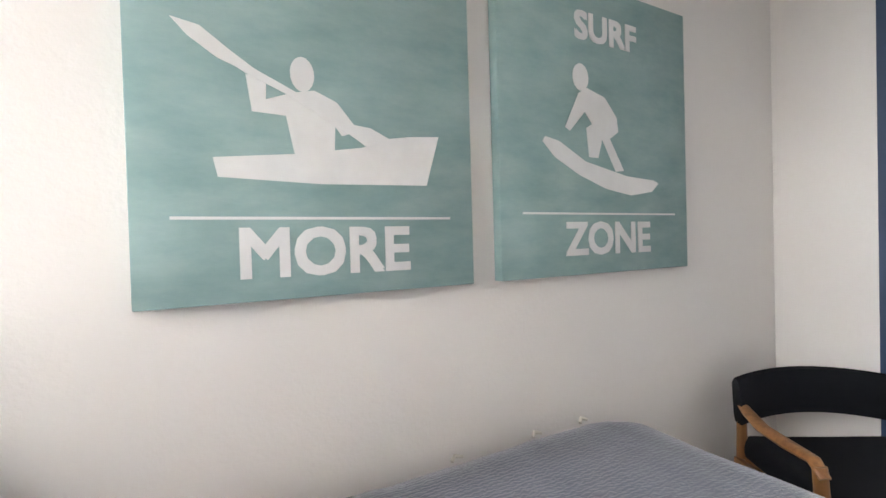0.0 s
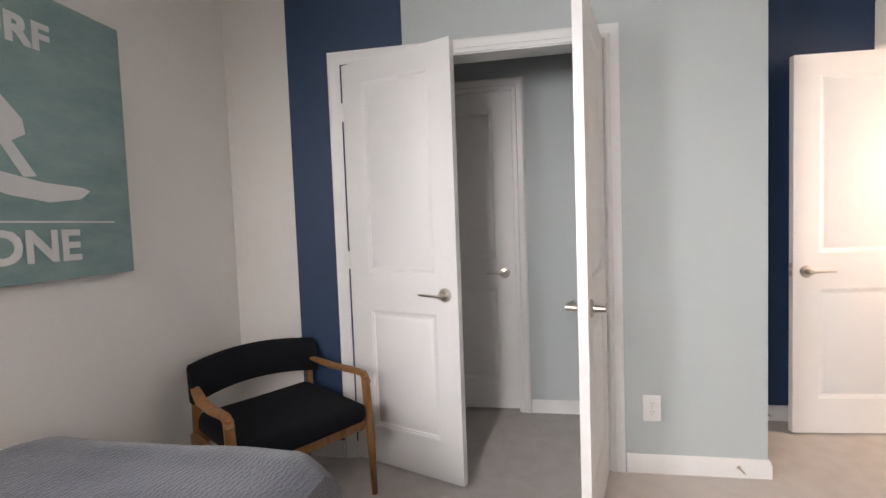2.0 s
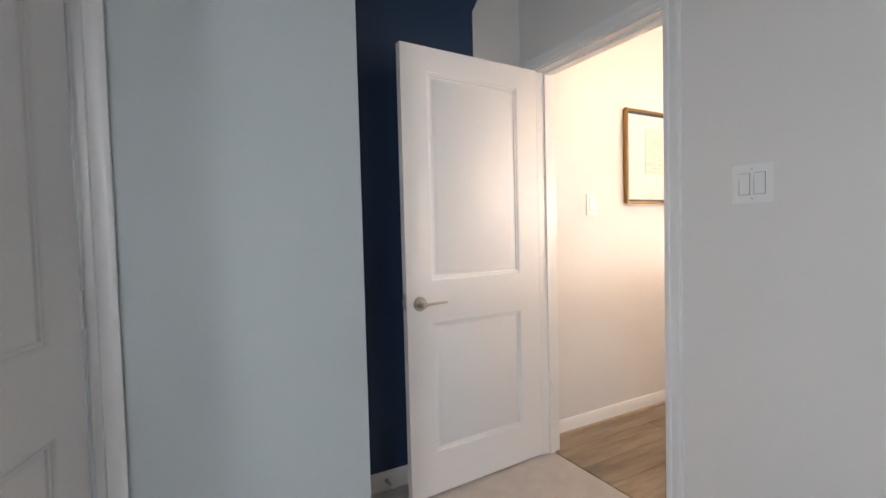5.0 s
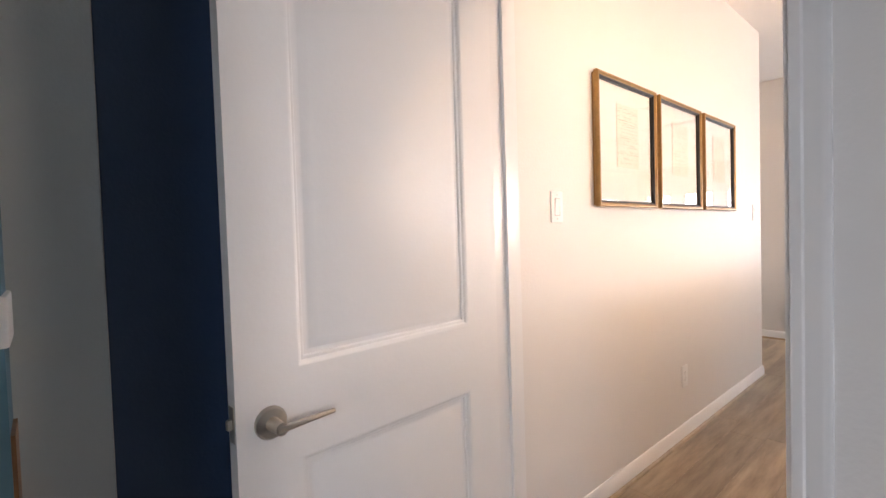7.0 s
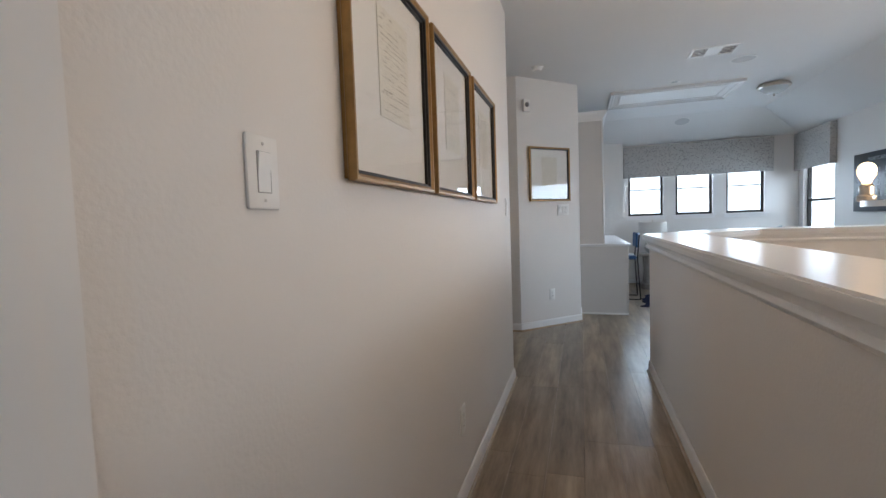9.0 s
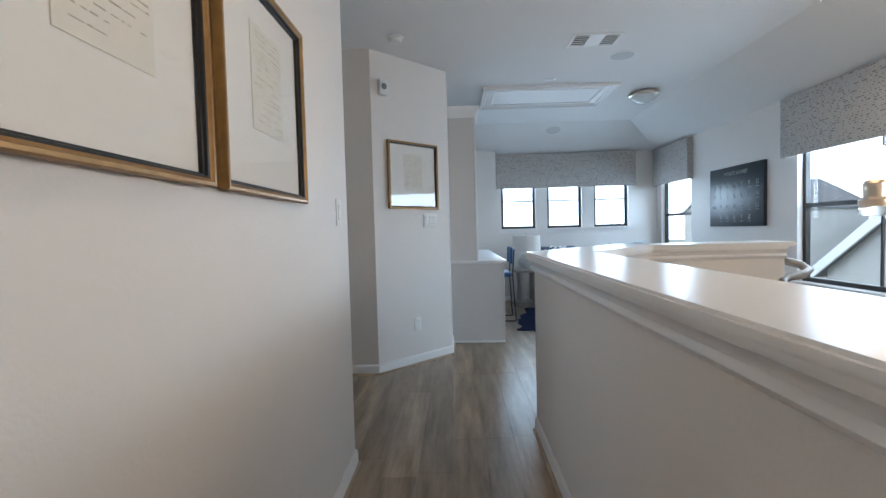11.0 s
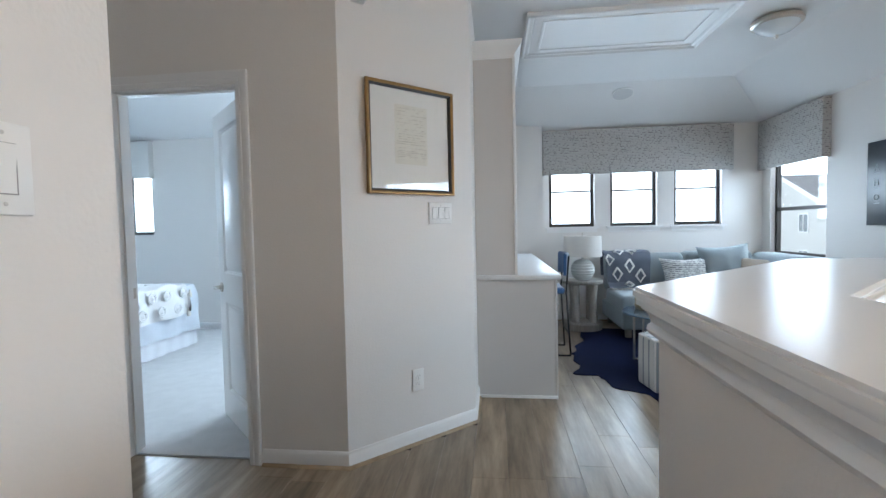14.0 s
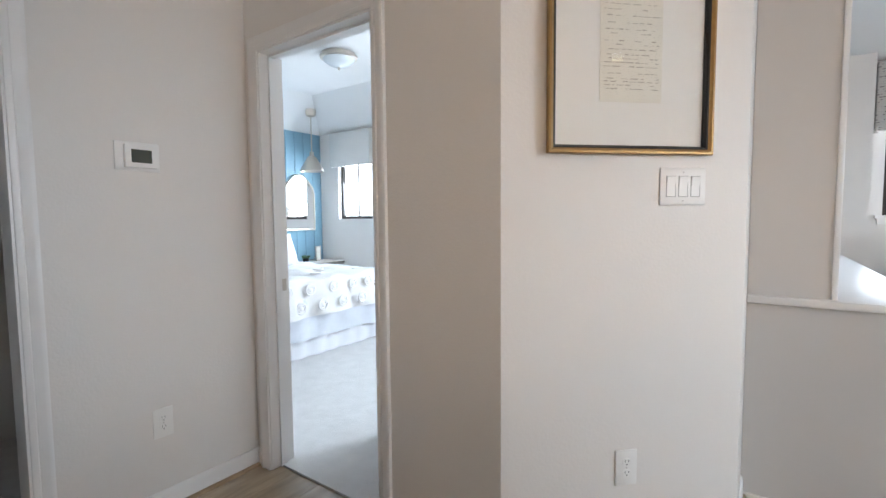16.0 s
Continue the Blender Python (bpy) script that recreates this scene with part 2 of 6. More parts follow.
# ---- the large structure ----
H = 2.81
DOORH = 2.045
structure("wall_north", wall_y(1.50, 1.62, -0.87, 3.37, 0, H, [(-0.68, -0.12, 1.05, 2.12)]), WALL, "white painted wall with two canvas prints and an added window", "wall")
structure("wall_bedroom_west", wall_x(-0.87, -0.75, -2.25, 1.50, 0, H, [(0.42, 0.98, 1.20, 2.12)]), WALL, "white painted wall with a window", "wall")
structure("wall_closet", wall_x(2.585, 2.70, -1.108, 1.50, 0, H, [(-0.43, 0.865, 0, DOORH)]), AQUA, "grey-green painted closet wall with a double doorway", "wall")
structure("wall_closet_side", wall_y(-1.108, -1.03, 2.70, 3.24, 0, H), AQUA, "grey-green painted side of the closet", "wall")
# unseen slab, added to stop light leaking round the inner closet door
structure("wall_behind_closet", bbox(3.367, -0.2, -0.2, 3.45, 0.95, 2.3), WALL, "plain unseen slab added to block light behind the closet door", "wall")
# grey-green here also puts the closet's dimness into the colour
structure("closet_lining", bbox(2.704, -1.03, 0, 3.24, -1.015, H), AQUA, "inner side of the closet, its grey-green tone includes shade", "wall")
structure("wall_east", wall_x(3.24, 3.365, -5.52, 1.50, 0, H, [(0.0, 0.72, 0, DOORH)]), WALL, "long white painted hall wall with hung frames", "wall")
structure("wall_south_bedroom", wall_y(-2.365, -2.25, -0.87, 3.25, 0, H, [(2.36, 3.12, 0, DOORH)]), WALL, "white painted bedroom wall with the doorway to the hall", "wall")
structure("wall_vestibule_north", wall_y(-5.64, -5.52, 3.24, 4.88, 0, H), WALL, "white painted wall at the hall's end", "wall")
structure("wall_vestibule_east", wall_x(4.76, 4.88, -7.19, -5.64, 0, H, [(-6.32, -5.70, 0, DOORH)]), WALL, "white painted wall with a thermostat", "wall")
structure("wall_guest_north", wall_y(-7.31, -7.19, 3.37, 8.22, 0, H, [(3.91, 4.66, 0, DOORH)]), WALL, "white painted wall with the guest bedroom doorway", "wall")
structure("wall_angled", prism(bmesh.new(), [(3.37, -7.19), (2.73, -7.815), (2.73, -8.05), (2.85, -8.05), (3.37, -7.36)], 0, H), WALL, "white painted angled wall with a framed document", "wall")
structure("wall_loft_east", wall_x(2.73, 2.85, -11.19, -8.05, 0, H), WALL, "white painted wall behind the built-in counter", "wall")
structure("wall_loft_south", wall_y(-11.19, -11.07, -0.74, 2.73, 0, H, [(-0.26, 0.31, 1.24, 2.15), (0.52, 1.10, 1.24, 2.15), (1.30, 1.88, 1.24, 2.15)]), WALL, "white painted wall with three small windows", "wall")
structure("wall_loft_jog", bbox(1.975, -11.07, 0, 2.73, -10.95, H), WALL, "white painted wall beside the window bay", "wall")
structure("wall_loft_west", wall_x(-0.86, -0.74, -11.19, -2.365, -2.9, H, [(-10.90, -9.95, 0.86, 2.15), (-7.91, -6.25, 0.65, 2.15)]), WALL, "white painted wall with two tall windows", "wall")
structure("wall_guest_east", wall_x(8.10, 8.22, -10.57, -7.31, 0, H), PANELBLUE, "blue panelled bedroom wall", "wall")
structure("wall_guest_south", wall_y(-10.57, -10.45, 2.85, 8.10, 0, H, [(3.25, 4.95, 0.86, 2.15), (7.06, 7.72, 1.25, 2.15)]), WALL, "white painted bedroom wall with a window and an added one", "wall")
structure("wall_stairwell_north", wall_y(-2.48, -2.366, -0.74, 3.25, -2.9, -0.2), WALL, "white painted stairwell wall", "wall")
structure("ceiling_bedroom", bbox(-0.87, -2.365, 2.47, 2.584, 1.50, 2.6), CEIL, "white bedroom ceiling", "ceiling")
structure("ceiling_hall", bbox(-0.86, -11.19, H, 8.22, 1.62, H + 0.1), CEIL, "white flat ceiling", "ceiling")

bm = bmesh.new()
for quad in (((-0.74, -11.07, 2.50), (1.975, -11.07, 2.50), (1.975, -10.15, H), (0.05, -10.15, H)), ((-0.74, -11.07, 2.50), (0.05, -10.15, H), (0.05, -2.37, H), (-0.74, -2.37, 2.50)), ((1.975, -11.07, 2.50), (2.73, -10.95, 2.62), (2.73, -10.15, H), (1.975, -10.15, H))):
    bm.faces.new([bm.verts.new(c) for c in quad])
structure("ceiling_slope", bm, CEIL, "white sloping edge of the loft ceiling", "ceiling")
bm = bmesh.new()
for quad in (((8.10, -10.45, 2.48), (2.85, -10.45, 2.48), (2.85, -9.75, H), (7.4, -9.75, H)), ((8.10, -10.45, 2.48), (7.4, -9.75, H), (7.4, -7.31, H), (8.10, -7.31, 2.48))):
    bm.faces.new([bm.verts.new(c) for c in quad])
structure("ceiling_slope_guest", bm, CEIL, "white sloping edge of the bedroom ceiling", "ceiling")

structure("floor_bedroom", boxes((-0.87, -2.25, -0.2, 3.37, 1.62, 0.0), (2.36, -2.32, -0.2, 3.12, -2.25, 0.0)), CARPET, "beige cut-pile bedroom carpet", "carpet")
structure("floor_guest", boxes((2.85, -10.57, -0.2, 8.22, -8.05, 0.008), (3.40, -8.05, -0.2, 8.22, -7.31, 0.008), (3.91, -7.31, -0.2, 4.66, -7.24, 0.008)), CARPETB, "pale grey cut-pile bedroom carpet", "carpet")
structure("floor_cupboard", bbox(4.88, -7.19, -0.2, 6.2, -5.6, 0.0), CARPETB, "carpet in a dark side room", "carpet")
structure("wall_cupboard", boxes((6.2, -7.19, 0, 6.3, -5.5, H), (4.88, -5.6, 0, 6.2, -5.5, H)), WALL, "wall of a dark side room", "wall")

# navy paint on the walls
structure("painted_band", bbox(2.579, 0.53, 0.09, 2.5845, 1.142, 2.47), NAVY, "navy painted vertical band on the wall", "paint")
structure("painted_corner", bbox(2.580, 1.142, 0.0, 2.5845, 1.499, 2.47), WALL, "white painted corner beside the navy band", "paint")
bm = bmesh.new()
vs = [(-1.285, 0.09), (-1.288, H), (-2.20, H), (-1.945, 2.33), (-1.945, 0.09)]
a = [bm.verts.new((3.2395, y, z)) for y, z in vs]
b = [bm.verts.new((3.2345, y, z)) for y, z in vs]
bm.faces.new(a)
bm.faces.new(b[::-1])
for i in range(5):
    bm.faces.new((a[i], b[i], b[(i + 1) % 5], a[(i + 1) % 5]))
structure("painted_alcove", bm, NAVY, "navy painted alcove wall with a slanting edge", "paint")

structure("painted_alcove_edge", bbox(3.2345, -1.2845, 0.09, 3.2395, -1.109, H), AQUA, "grey-green painted strip beside the navy wall", "paint")

# closet back and end: the darker grey-green stands in for shade too
structure("painted_closet_back", wall_x(3.2345, 3.2395, -1.029, 1.499, 0, H, [(-0.06, 0.78, 0, 2.105)]), AQUA, "back wall of the closet, its grey-green tone includes shade", "paint")
structure("painted_closet_end", bbox(2.701, 1.494, 0, 3.234, 1.4995, H), AQUA, "end wall of the closet, its grey-green tone includes shade", "paint")

# half wall round the stairwell
OUT = [(2.20, -2.366), (2.20, -6.03), (1.40, -6.82), (0.33, -6.82)]
INN = [(2.07, -2.366), (2.07, -5.97), (1.35, -6.69), (0.33, -6.69)]
half_wall = thing("half_wall", pose(0, 0, 0), "white painted half wall with a moulded cap round the stairwell", "half wall", kind="structure")
bm = prism(bmesh.new(), OUT + INN[::-1], -0.2, 1.06)
part("body", bm, WALL, half_wall)
bm = prism(bmesh.new(), [(2.07, -5.97), (2.07, -2.366), (1.95, -2.366), (1.95, -5.92), (1.30, -6.57), (0.33, -6.57), (0.33, -6.69), (1.35, -6.69)], -2.9, 1.06)
part("stairwell_side", bm, WALL, half_wall)
bm = prism(bmesh.new(), [(2.255, -2.366), (2.255, -6.055), (1.42, -6.875), (0.28, -6.875), (0.28, -6.515), (1.28, -6.515), (1.895, -5.895), (1.895, -2.366)], 1.075, 1.105)
bmesh.ops.bevel(bm, geom=[e for e in bm.edges], offset=0.008, segments=2, affect="EDGES")
part("cap", bm, TRIM, half_wall, "white gloss-painted cap board")
prof = [(0, -0.088), (0.010, -0.087), (0.021, -0.080), (0.026, -0.069), (0.023, -0.059), (0.016, -0.053), (0.019, -0.041), (0.026, -0.030), (0.036, -0.021), (0.036, -0.013), (0.047, -0.012), (0.047, 0.0), (0, 0.0)]
part("moulding", sweep(bmesh.new(), OUT, prof, 1.075, 1), TRIM, half_wall)
part("moulding", sweep(bmesh.new(), [(1.95, -2.366), (1.95, -5.92), (1.30, -6.57), (0.33, -6.57)], prof, 1.075, -1), TRIM, half_wall)

# ---- doors, casings, baseboards ----
def door(name, m, w, label, face=1, knuckle=1, hinge=None):
    """A two-panel moulded door, hinge at the origin, leaf along x; face tells on which side (y) the leaf's free face lies."""
    d = thing(name, m, label, "door", kind="structure")
    h, t = 2.03, 0.035
    y0, y1 = (-t, 0.0) if face > 0 else (0.0, t)
    st = 0.130 if w > 0.7 else 0.118
    spans = [(0.20, 0.80), (0.99, 1.925)]
    bm = boxes((0, y0, 0.012, st, y1, h), (w - st, y0, 0.012, w, y1, h))
    zs = [0.012] + [z for a in spans for z in a] + [h]
    for a, b in zip(zs[::2], zs[1::2]):
        box(bm, st, y0, a, w - st, y1, b)
    part("leaf", bm, DOORWHITE, d)
    for a, b in spans:
        bm = bmesh.new()
        for y, s in ((y1, 1), (y0, -1)):
            rings = []
            for inset, depth in ((0, 0), (0.005, 0.002), (0.010, 0.008), (0.016, 0.009), (0.019, 0.014), (0.027, 0.015), (0.032, 0.012), (0.052, 0.003)):
                rings.append([bm.verts.new((x, y - s * depth, z)) for x, z in ((st + inset, a + inset), (w - st - inset, a + inset), (w - st - inset, b - inset), (st + inset, b - inset))])
            for r0, r1 in zip(rings, rings[1:]):
                for k in range(4):
                    bm.faces.new((r0[k], r0[(k + 1) % 4], r1[(k + 1) % 4], r1[k]))
            bm.faces.new(rings[-1])
        part("panel", bm, DOORWHITE, d)
    for y, s in ((y1, 1), (y0, -1)):
        bm = bmesh.new()
        hx, hz = w - 0.066, 0.893
        lathe(bm, [(0.033, 0), (0.033, 0.004), (0.029, 0.009), (0.014, 0.011), (0.012, 0.045), (0.0125, 0.052)], (0, 0, 0), 20)
        bmesh.ops.transform(bm, matrix=Matrix.Translation((hx, y, hz)) @ Matrix.Rotation(-s * math.pi / 2, 4, "X"), verts=bm.verts)
        hd = part("handle", bm, NICKEL, d, "satin nickel lever handle")
        bm = tube(bmesh.new(), [(hx + 0.008, y + s * 0.048, hz), (hx - 0.02, y + s * 0.050, hz + 0.001), (hx - 0.07, y + s * 0.050, hz + 0.003), (hx - 0.115, y + s * 0.046, hz + 0.002)], [0.009, 0.0085, 0.007, 0.006], 8, 0.8)
        part("lever", bm, NICKEL, hd)
    if w > 0.65:
        part("latch_plate", bbox(w - 0.001, y0 + 0.006, 0.87, w + 0.0015, y1 - 0.006, 0.94), NICKEL, d, "nickel latch plate")
    if w > 0.65:
        part("latch", bbox(w, y0 + 0.012, 0.895, w + 0.011, y1 - 0.012, 0.915, 0.003), NICKEL, d)
    yk = y1 if face * knuckle > 0 else y0
    for z in (0.24, 1.05, 1.80):
        bm = tube(bmesh.new(), [(-0.004, yk, z - 0.045), (-0.004, yk, z + 0.045)], 0.0065, 8)
        box(bm, -0.001, min(yk, yk - face * knuckle * 0.03), z - 0.044, 0.0, max(yk, yk - face * knuckle * 0.03), z + 0.044)
        part("hinge", bm, hinge or NICKEL, d, "white painted hinge" if hinge else "satin nickel hinge")
    return d


CASING = [(0.0, 0.0), (0.0, 0.011), (0.006, 0.014), (0.018, 0.014), (0.022, 0.010), (0.046, 0.017), (0.056, 0.019), (0.062, 0.016), (0.062, 0.0)]


def casing(axis, plane, out, a, b, top, name, parent):
    """Moulded casing round an opening a..b on a wall plane; out is the side it stands proud of."""
    bm = bmesh.new()
    path = [(a, 0.0), (a, top), (b, top), (b, 0.0)]
    rings = []
    for i, (u, z) in enumerate(path):
        ring = []
        for w, dp in CASING:
            uu = u - w if i < 2 else u + w
            zz = z + w if i in (1, 2) else z
            p = plane + out * dp
            ring.append(bm.verts.new((p, uu, zz) if axis == "x" else (uu, p, zz)))
        rings.append(ring)
    n = len(CASING)
    for r0, r1 in zip(rings, rings[1:]):
        for k in range(n):
            bm.faces.new((r0[k], r0[(k + 1) % n], r1[(k + 1) % n], r1[k]))
    bm.faces.new(rings[0])
    bm.faces.new(rings[-1][::-1])
    return part(name, bm, TRIM, parent)


def door_frame(name, axis, p0, p1, a, b, label, stop=None, sides=(1, 1)):
    """Lining of an opening a..b through a wall between p0 and p1, with casings on its faces."""
    fr = thing(name, pose(0, 0, 0), label, "door frame", kind="structure")
    t = 0.004
    top = DOORH
    bx = (lambda u0, u1, q0, q1, z0, z1: bbox(q0, u0, z0, q1, u1, z1)) if axis == "x" else (lambda u0, u1, q0, q1, z0, z1: bbox(u0, q0, z0, u1, q1, z1))
    part("jamb", bx(a - 0.002, a + 0.014, p0 - t, p1 + t, 0.0, top), TRIM, fr)
    part("jamb", bx(b - 0.014, b + 0.002, p0 - t, p1 + t, 0.0, top), TRIM, fr)
    part("head", bx(a + 0.014, b - 0.014, p0 - t, p1 + t, top - 0.014, top + 0.002), TRIM, fr)
    if stop is not None:
        s0, s1 = stop
        part("stop", bx(a + 0.014, a + 0.025, s0, s1, 0.0, top - 0.014), TRIM, fr)
        part("stop", bx(b - 0.025, b - 0.014, s0, s1, 0.0, top - 0.014), TRIM, fr)
        part("stop", bx(a + 0.025, b - 0.025, s0, s1, top - 0.026, top - 0.014), TRIM, fr)
    if sides[0]:
        casing(axis, p0, -1, a + 0.006, b - 0.006, top - 0.006, "casing", fr)
    if sides[1]:
        casing(axis, p1, 1, a + 0.006, b - 0.006, top - 0.006, "casing", fr)
    return fr


door_frame("door_frame_1", "x", 2.585, 2.70, -0.43, 0.865, "white moulded frame of the closet doorway")
f2 = door_frame("door_frame_2", "y", -2.365, -2.25, 2.36, 3.12, "white moulded frame of the bedroom doorway", (-2.33, -2.295))
part("strike_plate", bbox(2.373, -2.285, 0.89, 2.3755, -2.255, 0.95), NICKEL, f2, "nickel strike plate")
f3 = door_frame("door_frame_3", "y", -7.31, -7.19, 3.91, 4.66, "white moulded frame of the guest bedroom doorway", (-7.27, -7.235))
part("strike_plate", bbox(4.6435, -7.30, 0.89, 4.646, -7.272, 0.95), NICKEL, f3, "nickel strike plate")
door_frame("door_frame_4", "x", 4.76, 4.88, -6.32, -5.70, "white moulded frame of a side doorway", None, (1, 0))
door_frame("door_frame_5", "x", 3.24, 3.365, 0.0, 0.72, "white moulded frame of the inner closet door", (3.30, 3.33), (1, 0))
door("door_1", pose(2.572, 0.848, 0, 0, 0, -111.2), 0.628, "white two-panel closet door standing ajar", -1, 1, TRIM)
door("door_2", pose(2.572, -0.413, 0, 0, 0, 164.5), 0.628, "white two-panel closet door standing open", 1, 1, TRIM)
door("door_3", pose(3.098, -2.238, 0, 0, 0, 93.4), 0.785, "white two-panel bedroom door standing wide open", 1, -1)
door("door_4", pose(3.926, -7.298, 0, 0, 0, -44.0), 0.745, "white two-panel guest bedroom door half open", 1, -1)
door("door_5", pose(3.262, 0.703, 0, 0, 0, -90), 0.686, "closed white two-panel door inside the closet", -1)

BASE = [(0, 0.0), (0.013, 0.0), (0.013, 0.062), (0.010, 0.070), (0.009, 0.080), (0.004, 0.088), (0, 0.088)]
SHOE = [(0.0132, 0.0), (0.027, 0.0), (0.026, 0.007), (0.021, 0.013), (0.0132, 0.016)]
SHOEMAT = wood("shoe_moulding", (0.24, 0.17, 0.10), (0.40, 0.30, 0.19), 0.4, (3, 3, 3), 4)


def baseboard(path, side=1, shoe=False, z=0.0):
    b = structure("baseboard", sweep(bmesh.new(), path, BASE, z, side), TRIM, "white moulded baseboard", "baseboard")
    if shoe:
        part("shoe_moulding", sweep(bmesh.new(), path, SHOE, z, side), SHOEMAT, b, "tan wooden shoe moulding")


baseboard([(2.30, -2.25), (-0.75, -2.25), (-0.75, 1.50), (2.585, 1.50), (2.585, 0.93)], -1)
baseboard([(2.585, -0.495), (2.585, -1.108), (3.24, -1.108), (3.24, -2.25), (3.19, -2.25)], -1)
baseboard([(3.19, -2.365), (3.24, -2.365), (3.24, -5.64), (4.76, -5.64)], -1, True)
baseboard([(4.76, -6.39), (4.76, -7.19), (4.73, -7.19)], -1, True)
baseboard([(3.845, -7.19), (3.37, -7.19), (2.73, -7.815), (2.73, -8.255)], -1, True)
baseboard([(0.33, -6.82), (1.40, -6.82), (2.20, -6.03), (2.20, -2.366)], -1, True)
baseboard([(2.29, -2.365), (2.20, -2.365)], 1, True)
baseboard([(3.24, -0.065), (3.24, -1.03), (2.70, -1.03), (2.70, -0.495)], -1)
baseboard([(1.975, -10.95), (1.975, -11.07), (-0.74, -11.07), (-0.74, -6.9)], -1, True)
baseboard([(2.85, -8.05), (2.85, -10.45), (8.10, -10.45), (8.10, -7.31), (4.73, -7.31)], 1)

bm = tube(bmesh.new(), [(0, 0, 0), (0, -0.012, 0), (0, -0.07, 0.004)], [0.010, 0.0045, 0.0045], 8)
stop1 = thing("door_stop", pose(2.570, -0.98, 0.05, 0, 0, -90), "satin nickel spring door stop on the baseboard", "door stop")
part("spring", bm, NICKEL, stop1)
part("tip", tube(bmesh.new(), [(0, -0.068, 0.004), (0, -0.082, 0.005)], 0.0075, 8), PLASTIC, stop1, "white rubber tip")
copy_thing(stop1, pose(3.224, -1.40, 0.05, 0, 0, -90))

# ---- wall plates ----
PLATE = PLASTIC
GAP = mat("grey_gap", (0.30, 0.29, 0.28), 0.6)


def plate(kind, m, gangs=1):
    """A cover plate on a wall: x along the wall, z up, proud towards -y."""
    w, h = 0.034 + 0.046 * gangs, 0.126
    names = {"switch": ("light_switch", "white plastic rocker light switch on the wall", "light switch"), "outlet": ("power_outlet", "white plastic double power outlet on the wall", "outlet")}
    n, lab, cat = names[kind]
    if gangs > 1:
        lab = "white plastic plate with %s rocker switches on the wall" % {2: "two", 3: "three"}[gangs]
    p = thing(n, m, lab, cat)
    part("plate", bbox(-w / 2, -0.007, -h / 2, w / 2, 0.0, h / 2, 0.003), PLATE, p)
    for g in range(gangs):
        x = (g - (gangs - 1) / 2) * 0.046
        if kind == "switch":
            bm = bbox(x - 0.0178, -0.0076, -0.0352, x + 0.0178, -0.0069, 0.0352)
            part("bezel", bm, GAP, p)
            bm = bmesh.new()
            prism(bm, [(-0.0335, -0.0078), (0.0, -0.0082), (0.0335, -0.0125), (0.0335, -0.006), (-0.0335, -0.006)], x - 0.0155, x + 0.0155)
            bmesh.ops.transform(bm, matrix=Matrix(((0, 0, 1, 0), (0, 1, 0, 0), (1, 0, 0, 0), (0, 0, 0, 1))), verts=bm.verts)
            part("rocker", bm, PLATE, p)
        else:
            for z in (0.0195, -0.0195):
                bm = prism(bmesh.new(), [(x + 0.0165 * math.cos(a) * 1.0, 0.0145 * max(-0.85, min(0.85, math.sin(a))) * 1.12) for a in [2 * math.pi * k / 20 for k in range(20)]], 0.0069, 0.0092)
                bmesh.ops.transform(bm, matrix=Matrix.Translation((0, 0, z)) @ Matrix(((1, 0, 0, 0), (0, 0, -1, 0), (0, 1, 0, 0), (0, 0, 0, 1))), verts=bm.verts)
                rec = part("receptacle", bm, PLATE, p)
                part("slots", boxes((x - 0.0070, -0.0096, z + 0.001, x - 0.0054, -0.0091, z + 0.009), (x + 0.0054, -0.0096, z + 0.002, x + 0.0070, -0.0091, z + 0.009), (x - 0.002, -0.0096, z - 0.009, x + 0.002, -0.0091, z - 0.005)), DARK, rec)
    for z in ((0.048, -0.048) if kind == "switch" else (0.0,)):
        bm = lathe(bmesh.new(), [(0.003, 0), (0.003, 0.001), (0.001, 0.0014)], (0, 0, 0), 8)
        bmesh.ops.transform(bm, matrix=Matrix.Translation((0, -0.0069, z)) @ Matrix.Rotation(math.pi / 2, 4, "X"), verts=bm.verts)
        part("screw", bm, CABINET, p)
    return p


WEST = 90   # turns a plate so that it faces -x
plate("switch", pose(2.057, -2.25, 1.34, 0, 0, 180), 2)
plate("outlet", pose(2.585, -0.61, 0.313, 0, 0, -90))
plate("switch", pose(3.24, -2.768, 1.350, 0, 0, -90))
plate("outlet", pose(3.24, -4.03, 0.37, 0, 0, -90))
plate("switch", pose(3.24, -5.45, 1.348, 0, 0, -90))
plate("outlet", pose(4.76, -6.745, 0.385, 0, 0, -90))
UX, UY = (2.73 - 3.37) / 0.8946, (-7.815 + 7.19) / 0.8946
ANG = math.degrees(math.atan2(-UY, -UX))


def on_angle(s, z):
    return pose(3.37 + UX * s, -7.19 + UY * s, z, 0, 0, ANG + 180)


plate("switch", on_angle(0.64, 1.347), 3)
plate("outlet", on_angle(0.45, 0.375))

th = thing("thermostat", pose(4.76, -6.70, 1.505, 0, 0, -90), "white wall thermostat with a dark green display", "thermostat")
part("back_plate", bbox(-0.082, -0.006, -0.058, 0.082, 0, 0.058, 0.004), PLATE, th)
part("housing", bbox(-0.052, -0.026, -0.046, 0.066, -0.006, 0.046, 0.004), PLATE, th)
part("display", bbox(-0.030, -0.0268, -0.026, 0.044, -0.0258, 0.026), mat("lcd", (0.05, 0.06, 0.05), 0.2), th, "dark green display")

